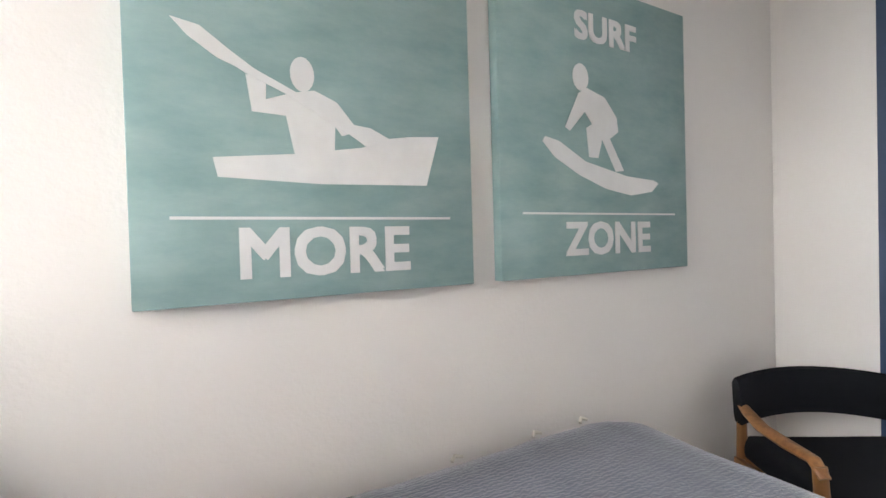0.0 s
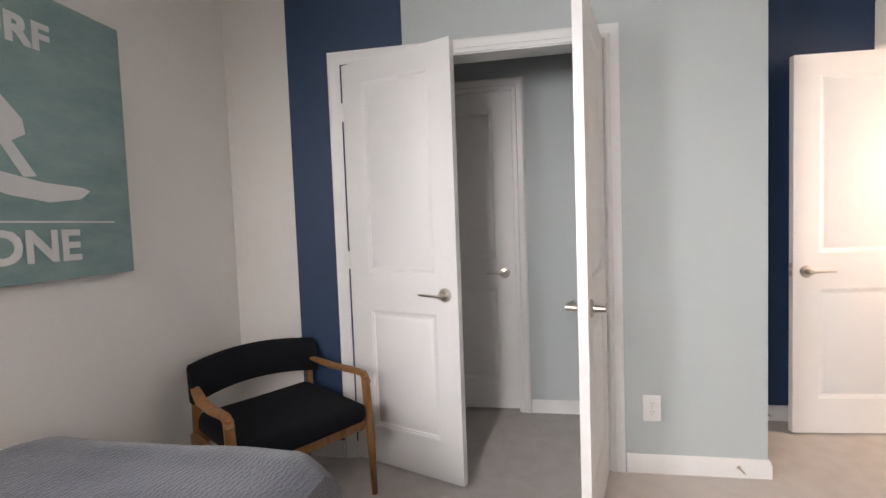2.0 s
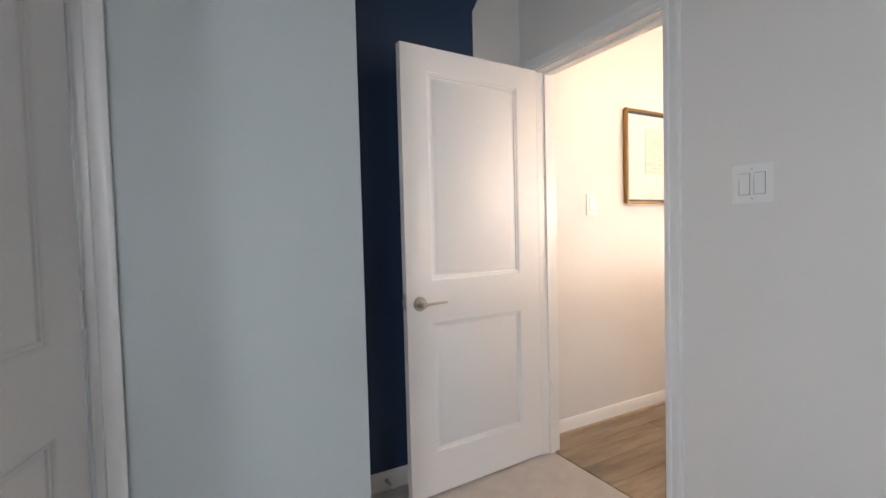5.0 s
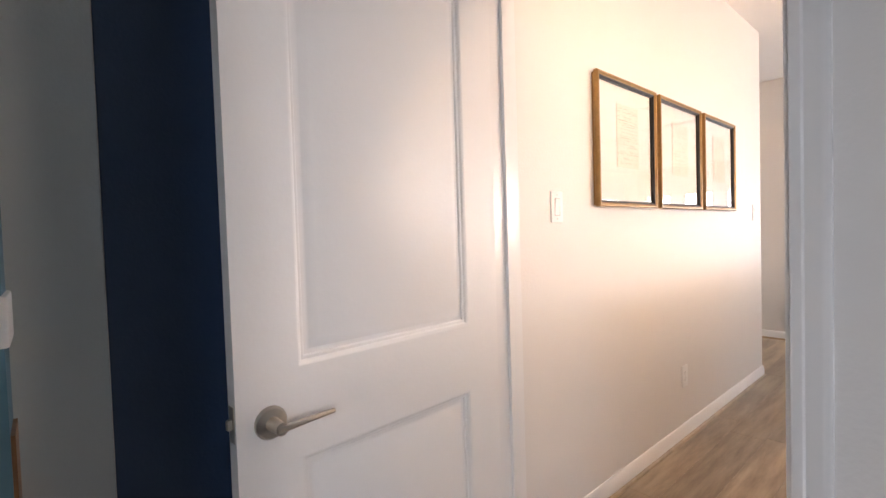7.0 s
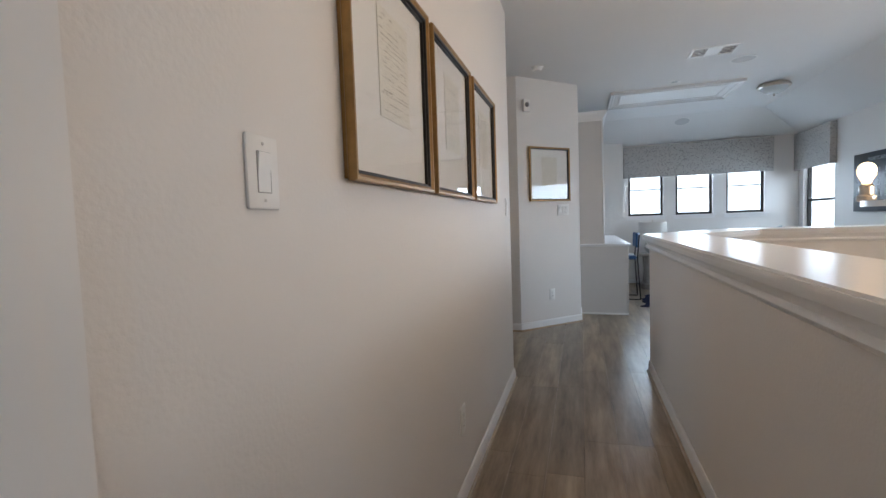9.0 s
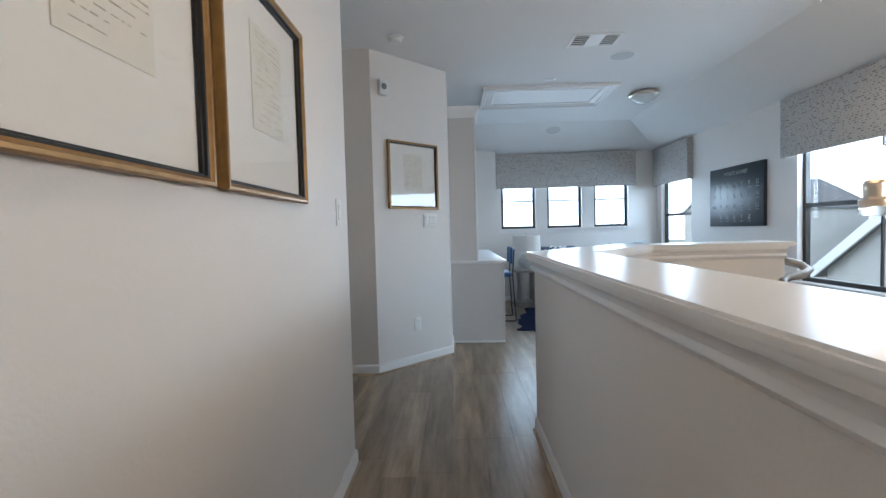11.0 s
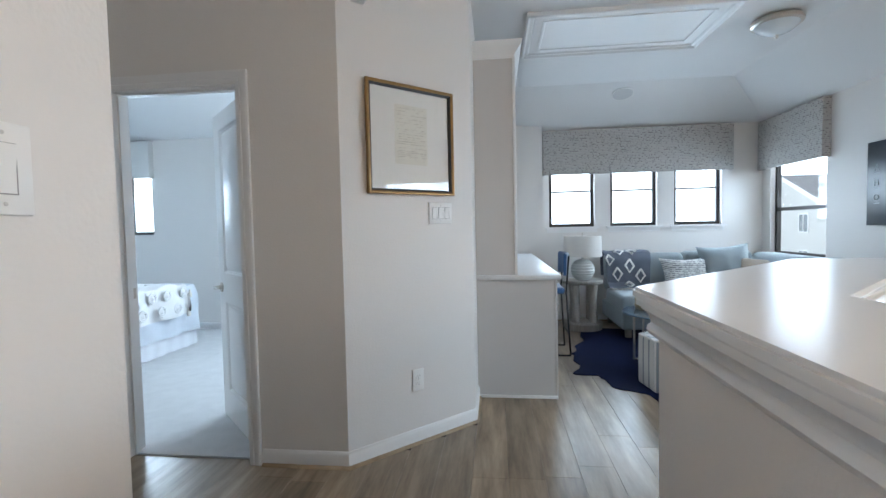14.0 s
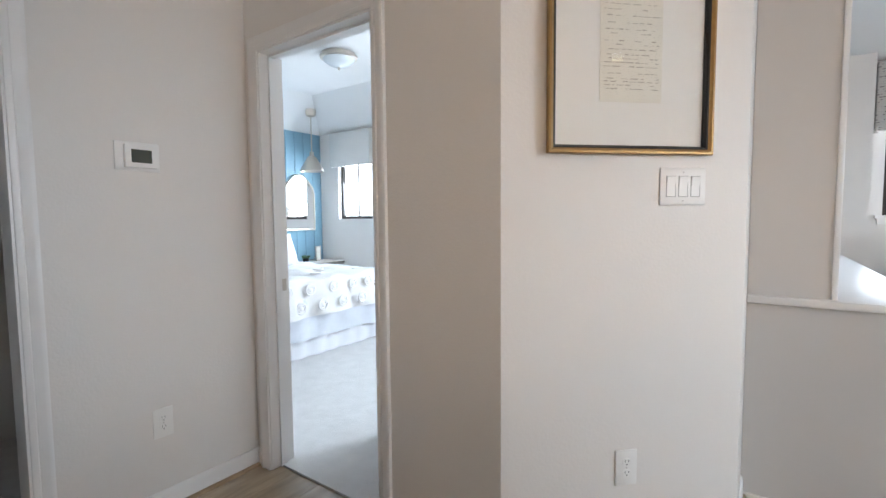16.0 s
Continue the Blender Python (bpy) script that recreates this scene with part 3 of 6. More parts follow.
al = thing("fire_alarm", on_angle(0.115, 2.50), "white wall fire alarm with a strobe lens", "alarm")
part("housing", bbox(-0.042, -0.045, -0.065, 0.042, 0, 0.065, 0.006), PLATE, al)
bm = lathe(bmesh.new(), [(0.026, 0), (0.026, 0.008), (0.018, 0.014)], (0, 0, 0), 16)
bmesh.ops.transform(bm, matrix=Matrix.Translation((-0.004, -0.044, 0.004)) @ Matrix.Rotation(math.pi / 2, 4, "X"), verts=bm.verts)
part("lens", bm, mat("strobe_lens", (0.25, 0.25, 0.26), 0.15), al, "grey strobe lens")

# ---- framed documents ----
GOLD = mat("antique_gold_wood", (0.33, 0.19, 0.066), 0.38, 0.5, vary=0.3, scale=40, bump=0.2, bump_scale=90)
LIP = mat("black_frame_lip", (0.012, 0.011, 0.010), 0.4)


def framed(m, w, h, paper, seed):
    """A deep frame on a wall: x along the wall, z up from the middle, proud towards -y."""
    rnd = random.Random(seed)
    f = thing("picture_frame", m, "antique gold wooden frame with an old document on wide white mat", "picture frame", "framed documents in the hall")
    b = 0.018
    prof = [(0.007, 0.0), (0.006, 0.010), (0.001, 0.014), (0.0, 0.020), (0.0, 0.031), (0.003, 0.036), (0.010, 0.036), (0.014, 0.031), (b, 0.030), (b, 0.0)]
    for name, mt, off, pr in (("frame", GOLD, 0.0, prof), ("lip", LIP, b, [(0.0, 0.004), (0.0, 0.029), (0.005, 0.028), (0.007, 0.021), (0.011, 0.020), (0.011, 0.004)])):
        for side in range(4):
            W, Hh = (w, h) if side % 2 == 0 else (h, w)
            bm = bmesh.new()
            ra, rb = [], []
            for o, dp in pr:
                o2 = o + off
                ra.append(bm.verts.new((-W / 2 + o2, -dp, -Hh / 2 + o2)))
                rb.append(bm.verts.new((W / 2 - o2, -dp, -Hh / 2 + o2)))
            n = len(pr)
            for k in range(n):
                bm.faces.new((ra[k], ra[(k + 1) % n], rb[(k + 1) % n], rb[k]))
            bm.faces.new(ra)
            bm.faces.new(rb[::-1])
            bmesh.ops.transform(bm, matrix=Matrix.Rotation(side * math.pi / 2, 4, "Y"), verts=bm.verts)
            part(name + "_rail", bm, mt, f)
    part("mat_board", bbox(-w / 2 + b, -0.010, -h / 2 + b, w / 2 - b, -0.002, h / 2 - b), MATBOARD, f)
    pw, ph, px, pz = paper
    pp = part("document", bbox(px - pw / 2, -0.0125, pz - ph / 2, px + pw / 2, -0.0102, pz + ph / 2), PAPER, f, "yellowed handwritten document")
    bm = bmesh.new()
    z = pz + ph / 2 - 0.02
    while z > pz - ph / 2 + 0.02:
        x = px - pw / 2 + rnd.uniform(0.01, 0.03)
        while x < px + pw / 2 - 0.02:
            ln = rnd.uniform(0.006, 0.03)
            if rnd.random() < 0.72:
                box(bm, x, -0.0131, z, min(x + ln, px + pw / 2 - 0.012), -0.0124, z + rnd.uniform(0.0012, 0.003))
            x += ln + rnd.uniform(0.004, 0.012)
        z -= rnd.uniform(0.009, 0.024)
    part("writing", bm, INK, pp, "faded brown handwriting")["kind"] = "stuff"
    g = part("glass_pane", bbox(-w / 2 + b, -0.0190, -h / 2 + b, w / 2 - b, -0.0165, h / 2 - b), GLASS, f, "clear picture glass")
    g.visible_shadow = False
    return f


for i, yc in enumerate((-3.345, -3.975, -4.612)):
    framed(pose(3.24, yc, 1.658, 0, 0, -90), 0.585, 0.602, (0.22, 0.30, 0.02, 0.04), i)
framed(on_angle(0.437, 1.755), 0.585, 0.61, (0.22, 0.33, 0.0, 0.03), 7)

# ---- plank floor ----
sub = structure("floor_hall", prism(bmesh.new(), [(2.07, -2.32), (3.40, -2.32), (3.40, -5.58), (4.88, -5.58), (4.88, -7.24), (3.40, -7.24), (2.80, -7.85), (2.80, -11.12), (-0.80, -11.12), (-0.80, -6.72), (0.36, -6.72), (1.35, -6.72), (2.07, -6.00)], -0.2, -0.012), mat("subfloor", (0.05, 0.04, 0.03), 0.8), "oak plank floor of the hall and loft", "floor")


def plank_at(x0, x1, y0, y1):
    bm = bmesh.new()
    box(bm, x0 + 0.0004, y0 + 0.0004, -0.012, x1 - 0.0004, y1 - 0.0004, 0.0)
    top = [e for e in bm.edges if all(v.co.z > -0.001 for v in e.verts)]
    bmesh.ops.bevel(bm, geom=top, offset=0.0009, segments=1, affect="EDGES")
    return bm


rnd = random.Random(4)
PW = 0.182
ix = 0
x = -0.74
while x < 4.76:
    x1 = min(x + PW, 4.76)
    xm = (x + x1) / 2
    spans = []
    if xm < 2.05:
        lim = -6.72 if xm < 1.38 else -6.72 + (xm - 1.38) * 0.88
        spans = [(-11.07, lim)]
    elif xm < 2.73:
        spans = [(-11.07, -2.33)]
    elif xm < 3.25:
        spans = [(-7.82 + max(0.0, xm - 2.75) * 0.98, -2.33)]
    elif xm < 3.37:
        spans = [(-7.26, -5.63)]
    else:
        spans = [(-7.24, -5.63)]
    for a, b in spans:
        y = a - rnd.uniform(0.0, 1.2)
        while y < b:
            y2 = y + 1.22
            if min(y2, b) - max(y, a) > 0.02:
                part("plank", plank_at(x, x1, max(y, a), min(y2, b)), PLANK, sub)
            y = y2
    x = x1

# ---- windows ----
def window(name, axis, p0, p1, a, b, z0, z1, cols=1, bars=(), sill=True, inside=1, label=""):
    """A dark-framed window in an opening a..b, z0..z1; p0 is the inner wall face, p1 the outer; inside: the way into the room."""
    wn = thing(name, pose(0, 0, 0), label or "dark bronze framed window with clear panes", "window", kind="structure")
    bx = (lambda u0, u1, q0, q1, c, d: bbox(min(q0, q1), u0, c, max(q0, q1), u1, d)) if axis == "x" else (lambda u0, u1, q0, q1, c, d: bbox(u0, min(q0, q1), c, u1, max(q0, q1), d))
    q = p1 + inside * 0.02
    q2 = q + inside * 0.045
    t = 0.042
    for u0, u1, c, d in ((a, a + t, z0, z1), (b - t, b, z0, z1), (a + t, b - t, z0, z0 + t), (a + t, b - t, z1 - t, z1)):
        part("window_frame", bx(u0, u1, q, q2, c, d), BRONZE, wn)
    for z in bars:
        part("meeting_rail", bx(a + t, b - t, q + inside * 0.005, q2 - inside * 0.005, z - 0.02, z + 0.02), BRONZE, wn)
    for i in range(1, cols):
        u = a + (b - a) * i / cols
        part("mullion", bx(u - 0.008, u + 0.008, q + inside * 0.01, q2 - inside * 0.015, z0 + t, z1 - t), BRONZE, wn)
    pane = part("pane", bx(a + t, b - t, q + inside * 0.018, q + inside * 0.022, z0 + t, z1 - t), GLASS, wn, "clear glass")
    pane.visible_shadow = False
    if sill:
        o = 0.05
        part("window_sill", bx(a - o, b + o, p1 + inside * 0.066, p0 + inside * 0.045, z0 - 0.022, z0 - 0.001), TRIM, wn, "white painted sill")
        part("apron", bx(a - o + 0.02, b + o - 0.02, p0, p0 + inside * 0.014, z0 - 0.075, z0 - 0.022), TRIM, wn)
    return wn


for i, (a, b) in enumerate(((-0.26, 0.31), (0.52, 1.10), (1.30, 1.88))):
    window("window_%d" % (i + 1), "y", -11.07, -11.19, a, b, 1.24, 2.15, 1, (), True, 1, "small square window with a dark bronze frame")
    small = bpy.data.objects["window_%d" % (i + 1)]
    part("glazing_bar", bbox(a + 0.042, -11.164, 1.694, b - 0.042, -11.146, 1.716), BRONZE, small)
window("window_4", "x", -0.74, -0.86, -10.90, -9.95, 0.86, 2.15, 1, (1.40,), True, 1, "tall sash window with a dark bronze frame")
window("window_5", "x", -0.74, -0.86, -7.91, -6.25, 0.65, 2.15, 2, (1.40,), True, 1, "wide sash window with a dark bronze frame")
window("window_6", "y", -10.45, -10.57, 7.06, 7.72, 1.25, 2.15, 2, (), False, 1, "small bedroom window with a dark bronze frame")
# unseen window, added only to carry the guest bedroom's fill light
window("window_8", "y", -10.45, -10.57, 3.25, 4.95, 0.86, 2.15, 2, (1.4,), True, 1, "wide unseen bedroom window added for fill light, dark bronze frame")
# unseen north window, added so the bedroom gets light from a second side
window("window_9", "y", 1.50, 1.62, -0.68, -0.12, 1.05, 2.12, 1, (1.6,), True, -1, "narrow unseen bedroom window added for fill light, dark bronze frame")
window("window_7", "x", -0.75, -0.87, 0.42, 0.98, 1.20, 2.12, 1, (1.66,), True, 1, "bedroom window with a dark bronze frame")

# ---- ceiling fixtures ----
LENS = glowing("lit_lens", (1.0, 0.86, 0.68), 14.0)
FROST = mat("frosted_glass", (0.70, 0.74, 0.76), 0.25, vary=0.03)


def downlight(x, y, power):
    d = thing("recessed_light", pose(x, y, H), "round recessed ceiling light, switched on; some are added", "ceiling light", "recessed lights")
    part("trim_ring", lathe(bmesh.new(), [(0.066, -0.001), (0.094, -0.001), (0.096, -0.004), (0.092, -0.008), (0.070, -0.008), (0.066, -0.003)], (0, 0, 0), 28, False), PLASTIC, d)
    part("lens", lathe(bmesh.new(), [(0.067, -0.004), (0.066, -0.0015)], (0, 0, 0), 28), LENS, d, "glowing warm lens")
    if power:
        ob = new("recessed_lamp", bpy.data.lights.new("recessed_lamp", "SPOT"))
        ob.data.energy, ob.data.color, ob.data.spot_size, ob.data.spot_blend, ob.data.shadow_soft_size = power, WARM, radians(150), 0.9, 0.06
        ob.location = (x, y, H - 0.02)


downlight(0.0, -6.58, 60)
# these three are unseen, added to brighten the hall wall and stairwell
downlight(2.45, -3.10, 46)
downlight(2.45, -4.60, 26)
downlight(0.15, -3.30, 60)


def dome_light(x, y):
    d = thing("flush_dome_light", pose(x, y, H), "flush ceiling light with brushed nickel pan and frosted bowl", "ceiling light", "dome lights")
    part("pan", lathe(bmesh.new(), [(0.150, -0.055), (0.172, -0.048), (0.176, -0.030), (0.160, -0.022), (0.158, -0.008), (0.130, 0.0)], (0, 0, 0), 36), NICKEL, d, "brushed nickel pan")
    part("bowl", lathe(bmesh.new(), [(0.012, -0.128), (0.06, -0.120), (0.105, -0.100), (0.138, -0.074), (0.152, -0.050)], (0, 0, 0), 36), FROST, d, "frosted glass bowl")
    part("finial", lathe(bmesh.new(), [(0.002, -0.158), (0.009, -0.150), (0.012, -0.142), (0.007, -0.136), (0.014, -0.128)], (0, 0, 0), 14), NICKEL, d)


dome_light(0.42, -8.75)
dome_light(6.02, -8.95)


def ceiling_speaker(m):
    s = thing("ceiling_speaker", m, "round white ceiling loudspeaker grille", "speaker", "ceiling speakers")
    part("rim", lathe(bmesh.new(), [(0.108, 0), (0.122, -0.001), (0.122, -0.005), (0.108, -0.006)], (0, 0, 0), 32, False), PLASTIC, s)
    part("grille", lathe(bmesh.new(), [(0.108, -0.004), (0.03, -0.005), (0.004, -0.005)], (0, 0, 0), 32), mat("speaker_mesh", (0.62, 0.62, 0.62), 0.7, bump=0.4, bump_scale=900), s)


ceiling_speaker(pose(1.10, -7.56, H))
ceiling_speaker(pose(1.13, -10.36, 2.736, 18.6, 0, 0))

v = thing("ceiling_vent", pose(1.468, -7.18, H), "white ceiling air register with dark slots", "vent")
part("frame", sweep(bmesh.new(), [(-0.205, -0.135), (0.205, -0.135), (0.205, 0.135), (-0.205, 0.135)], [(0, 0), (0, -0.008), (0.024, -0.010), (0.028, 0)], 0, 1, True), PLASTIC, v)
for a, b in ((-0.177, -0.062), (0.062, 0.177)):
    part("opening", bbox(a, -0.107, -0.004, b, 0.107, -0.001), DARK, v)
    for k in range(5):
        part("slat", bbox(a, -0.090 + k * 0.042, -0.009, b, -0.084 + k * 0.042, -0.003), PLASTIC, v)
part("centre_plate", bbox(-0.062, -0.107, -0.009, 0.062, 0.107, -0.002), PLASTIC, v)

sd = thing("smoke_detector", pose(3.12, -6.99, H), "round white smoke detector on the ceiling", "smoke detector")
part("base", lathe(bmesh.new(), [(0.062, -0.012), (0.066, -0.008), (0.066, 0)], (0, 0, 0), 28), PLASTIC, sd)
part("cover", lathe(bmesh.new(), [(0.03, -0.045), (0.046, -0.040), (0.052, -0.024), (0.056, -0.013)], (0, 0, 0), 28), PLASTIC, sd)

em = thing("ceiling_sensor", pose(1.63, -8.15, H), "small square recessed ceiling fitting", "ceiling fitting")
part("plate", bbox(-0.06, -0.04, -0.006, 0.06, 0.04, 0, 0.002), PLASTIC, em)
part("lens", bbox(-0.03, -0.022, -0.008, 0.03, 0.022, -0.005), FROST, em)

hatch = thing("attic_hatch", pose(0, 0, H), "white attic hatch panel with a moulded trim frame", "hatch", kind="structure")
part("trim", sweep(bmesh.new(), [(0.83, -9.19), (2.33, -9.19), (2.33, -8.35), (0.83, -8.35)], [(0, 0), (0, -0.030), (0.012, -0.036), (0.028, -0.022), (0.05, -0.022), (0.064, -0.010), (0.064, 0)], 0, 1, True), TRIM, hatch)
part("panel", bbox(0.896, -9.124, -0.012, 2.264, -8.416, 0.0), DOORWHITE, hatch)
part("panel_trim", sweep(bmesh.new(), [(0.96, -9.06), (2.20, -9.06), (2.20, -8.48), (0.96, -8.48)], [(0, -0.012), (0, -0.020), (0.018, -0.020), (0.022, -0.012)], 0, 1, True), TRIM, hatch)

# ---- canvas prints ----
TEAL = mat("washed_teal_canvas", (0.20, 0.36, 0.36), 0.75, vary=0.14, scale=5, bump=0.35, bump_scale=500)
_nt, _b = nodes_of(TEAL)
_r = fibre(TEAL, ((0.175, 0.300, 0.292), (0.285, 0.400, 0.388)), 4.2, (1, 1, 2.6), 0.25, 0.001)
_nt.links.new(_r.outputs[0], [n for n in _nt.nodes if n.type == "HUE_SAT"][0].inputs["Color"])
CHALK = mat("chalk_white_print", (0.66, 0.66, 0.65), 0.8, vary=0.10, scale=18)


def lettering(text, size, material, parent, x, y, z, bold=0.0, name="lettering", width=None):
    """Built-in letters lying on a wall facing -y: x across, z up."""
    cu = bpy.data.curves.new(name, "FONT")
    cu.body, cu.size, cu.align_x, cu.align_y, cu.extrude = text, size, "CENTER", "CENTER", 0.0006
    cu.resolution_u = 3
    tmp = bpy.data.objects.new(name, cu)
    scene.collection.objects.link(tmp)
    bpy.context.view_layer.update()
    me = bpy.data.meshes.new_from_object(tmp.evaluated_get(bpy.context.evaluated_depsgraph_get()))
    bpy.data.objects.remove(tmp)
    if width:
        w = max(v.co.x for v in me.vertices) - min(v.co.x for v in me.vertices)
        me.transform(Matrix.Diagonal((width / w, 1, 1, 1)))
    me.transform(Matrix.Translation((x, y, z)) @ Matrix.Rotation(math.pi / 2, 4, "X"))
    if bold:
        bm = bmesh.new()
        for i, (dx, dz) in enumerate(((-bold, -bold), (bold, -bold), (bold, bold), (-bold, bold), (0, 0))):
            cp = me.copy()
            cp.transform(Matrix.Translation((dx, -0.0002 * i, dz)))
            bm.from_mesh(cp)
        bm.to_mesh(me)
        bm.free()
    me.materials.clear()
    me.materials.append(material)
    ob = new(name, me)
    ob.parent = parent
    return ob


def flat_shape(pts, y, t=0.0012):
    bm = bmesh.new()
    a = [bm.verts.new((px, y, pz)) for px, pz in pts]
    b = [bm.verts.new((px, y - t, pz)) for px, pz in pts]
    bm.faces.new(a)
    bm.faces.new(b[::-1])
    for i in range(len(pts)):
        bm.faces.new((a[i], b[i], b[(i + 1) % len(pts)], a[(i + 1) % len(pts)]))
    return bm


def oval(cx, cz, rx, rz, n=20):
    return [(cx + rx * math.cos(2 * math.pi * k / n), cz + rz * math.sin(2 * math.pi * k / n)) for k in range(n)]


kayak = thing("canvas_print", pose(0.562, 1.498, 1.535), "washed teal canvas print with a white kayak shape and lettering", "wall art", "canvas prints over the bed")
part("canvas", bbox(-0.380, -0.036, -0.457, 0.380, 0.0, 0.457, 0.003), TEAL, kayak)
part("line", bbox(-0.314, -0.0375, -0.285, 0.310, -0.0355, -0.279), CHALK, kayak)
part("boat", flat_shape([(-0.236, -0.160), (-0.228, -0.199), (-0.02, -0.206), (0.244, -0.200), (0.282, -0.075), (0.20, -0.082), (0.148, -0.091), (0.076, -0.118), (-0.078, -0.143), (-0.153, -0.151)], -0.036), CHALK, kayak, "white boat shape")
part("paddle", flat_shape([(-0.302, 0.106), (-0.274, 0.075), (-0.221, 0.039), (-0.190, 0.028), (-0.166, 0.015), (-0.084, -0.018), (0.035, -0.082), (0.09, -0.117), (0.145, -0.092), (0.099, -0.071), (0.057, -0.067), (-0.074, -0.007), (-0.152, 0.028), (-0.2, 0.06), (-0.252, 0.098)], -0.0378), CHALK, kayak, "white paddle shape")
part("figure_shape", flat_shape([(-0.076, -0.145), (-0.092, -0.062), (-0.160, -0.060), (-0.170, 0.015), (-0.130, 0.012), (-0.132, -0.032), (-0.075, -0.010), (-0.030, 0.000), (0.020, -0.020), (0.070, -0.080), (0.030, -0.095), (0.015, -0.075), (0.012, -0.128)], -0.0364), CHALK, kayak, "plain white rounded shape")
part("disc", flat_shape(oval(-0.055, 0.032, 0.026, 0.038), -0.0362), CHALK, kayak)
lettering("MORE", 0.145, CHALK, kayak, -0.003, -0.0368, -0.361, 0.004, width=0.378)
part("lettering", boxes((-0.20, -0.0372, 0.31, 0.20, -0.0358, 0.41)), CHALK, kayak, "white lettering cut off")
surf = thing("canvas_print", pose(1.458, 1.498, 1.535), "washed teal canvas print with a white surfboard shape and lettering", "wall art", "canvas prints over the bed")
part("canvas", bbox(-0.424, -0.036, -0.457, 0.424, 0.0, 0.457, 0.003), TEAL, surf)
part("line", bbox(-0.345, -0.0375, -0.270, 0.350, -0.0355, -0.264), CHALK, surf)
part("surfboard", flat_shape([(-0.265, -0.055), (-0.255, -0.040), (-0.20, -0.050), (-0.09, -0.105), (0.10, -0.142), (0.235, -0.150), (0.262, -0.160), (0.225, -0.190), (0.12, -0.205), (0.0, -0.187), (-0.12, -0.147), (-0.22, -0.098)], -0.036), CHALK, surf, "white surfboard shape")
part("figure_shape", flat_shape([(-0.175, -0.005), (-0.115, 0.105), (-0.08, 0.125), (0.0, 0.105), (0.055, 0.045), (0.06, 0.0), (0.02, -0.025), (0.085, -0.125), (0.045, -0.130), (-0.015, -0.030), (-0.035, -0.09), (-0.075, -0.09), (-0.085, 0.0), (-0.06, 0.015), (-0.09, 0.05), (-0.155, -0.015)], -0.0364), CHALK, surf, "plain white rounded shape")
part("disc", flat_shape(oval(-0.105, 0.155, 0.034, 0.042), -0.0362), CHALK, surf)
lettering("ZONE", 0.140, CHALK, surf, 0.016, -0.0368, -0.350, 0.004, width=0.388)
lettering("SURF", 0.118, CHALK, surf, 0.015, -0.0368, 0.312, 0.004, width=0.278)

# ---- seascape on the bedroom wall ----
SEA = mat("seascape_print", (0.1, 0.1, 0.1), 0.3, vary=0.0)
_nt, _b = nodes_of(SEA)
_r = fibre(SEA, ((0.006, 0.006, 0.007), (0.30, 0.31, 0.33)), 3.2, (1.2, 1, 14), 0.0)
_r.color_ramp.elements[0].position, _r.color_ramp.elements[1].position = 0.50, 0.74
_co = _nt.nodes.new("ShaderNodeTexCoord")
_sep = _nt.nodes.new("ShaderNodeSeparateXYZ")
_up = _nt.nodes.new("ShaderNodeValToRGB")
_up.color_ramp.elements[0].position, _up.color_ramp.elements[1].position = 0.27, 1.0
_up.color_ramp.elements[0].color, _up.color_ramp.elements[1].color = (1, 1, 1, 1), (0, 0, 0, 1)
_e = _up.color_ramp.elements.new(0.36)
_e.color = (0, 0, 0, 1)
_mx = _nt.nodes.new("ShaderNodeMix")
_mx.data_type = "RGBA"
_sk = _nt.nodes.new("ShaderNodeValToRGB")
_sk.color_ramp.elements[0].position, _sk.color_ramp.elements[1].position = 0.36, 0.86
_sk.color_ramp.elements[0].color, _sk.color_ramp.elements[1].color = (0.006, 0.006, 0.007, 1), (0.42, 0.43, 0.45, 1)
_e = _sk.color_ramp.elements.new(0.58)
_e.color = (0.012, 0.012, 0.013, 1)
_nt.links.new(_co.outputs["Generated"], _sep.inputs[0])
_nt.links.new(_sep.outputs["Z"], _up.inputs[0])
_nt.links.new(_sep.outputs["Z"], _sk.inputs[0])
_nt.links.new(_up.outputs[0], _mx.inputs["Factor"])
_nt.links.new(_sk.outputs[0], _mx.inputs["A"])
_nt.links.new(_r.outputs[0], _mx.inputs["B"])
_nt.links.new(_mx.outputs["Result"], _b.inputs["Base Color"])
sea = thing("seascape_picture", pose(1.03, -2.25, 1.66, 0, 0, 180), "large black and white seascape in a thin silver frame", "wall art")
part("print", bbox(-0.59, -0.034, -0.59, 0.59, -0.004, 0.59), SEA, sea)
SILVER = mat("silver_frame", (0.42, 0.42, 0.43), 0.4, 0.6)
part("frame", boxes((-0.612, -0.045, -0.612, -0.597, 0.0, 0.612), (0.597, -0.045, -0.612, 0.612, 0.0, 0.612), (-0.597, -0.045, -0.612, 0.597, 0.0, -0.597), (-0.597, -0.045, 0.597, 0.597, 0.0, 0.612)), SILVER, sea, "thin silver frame")

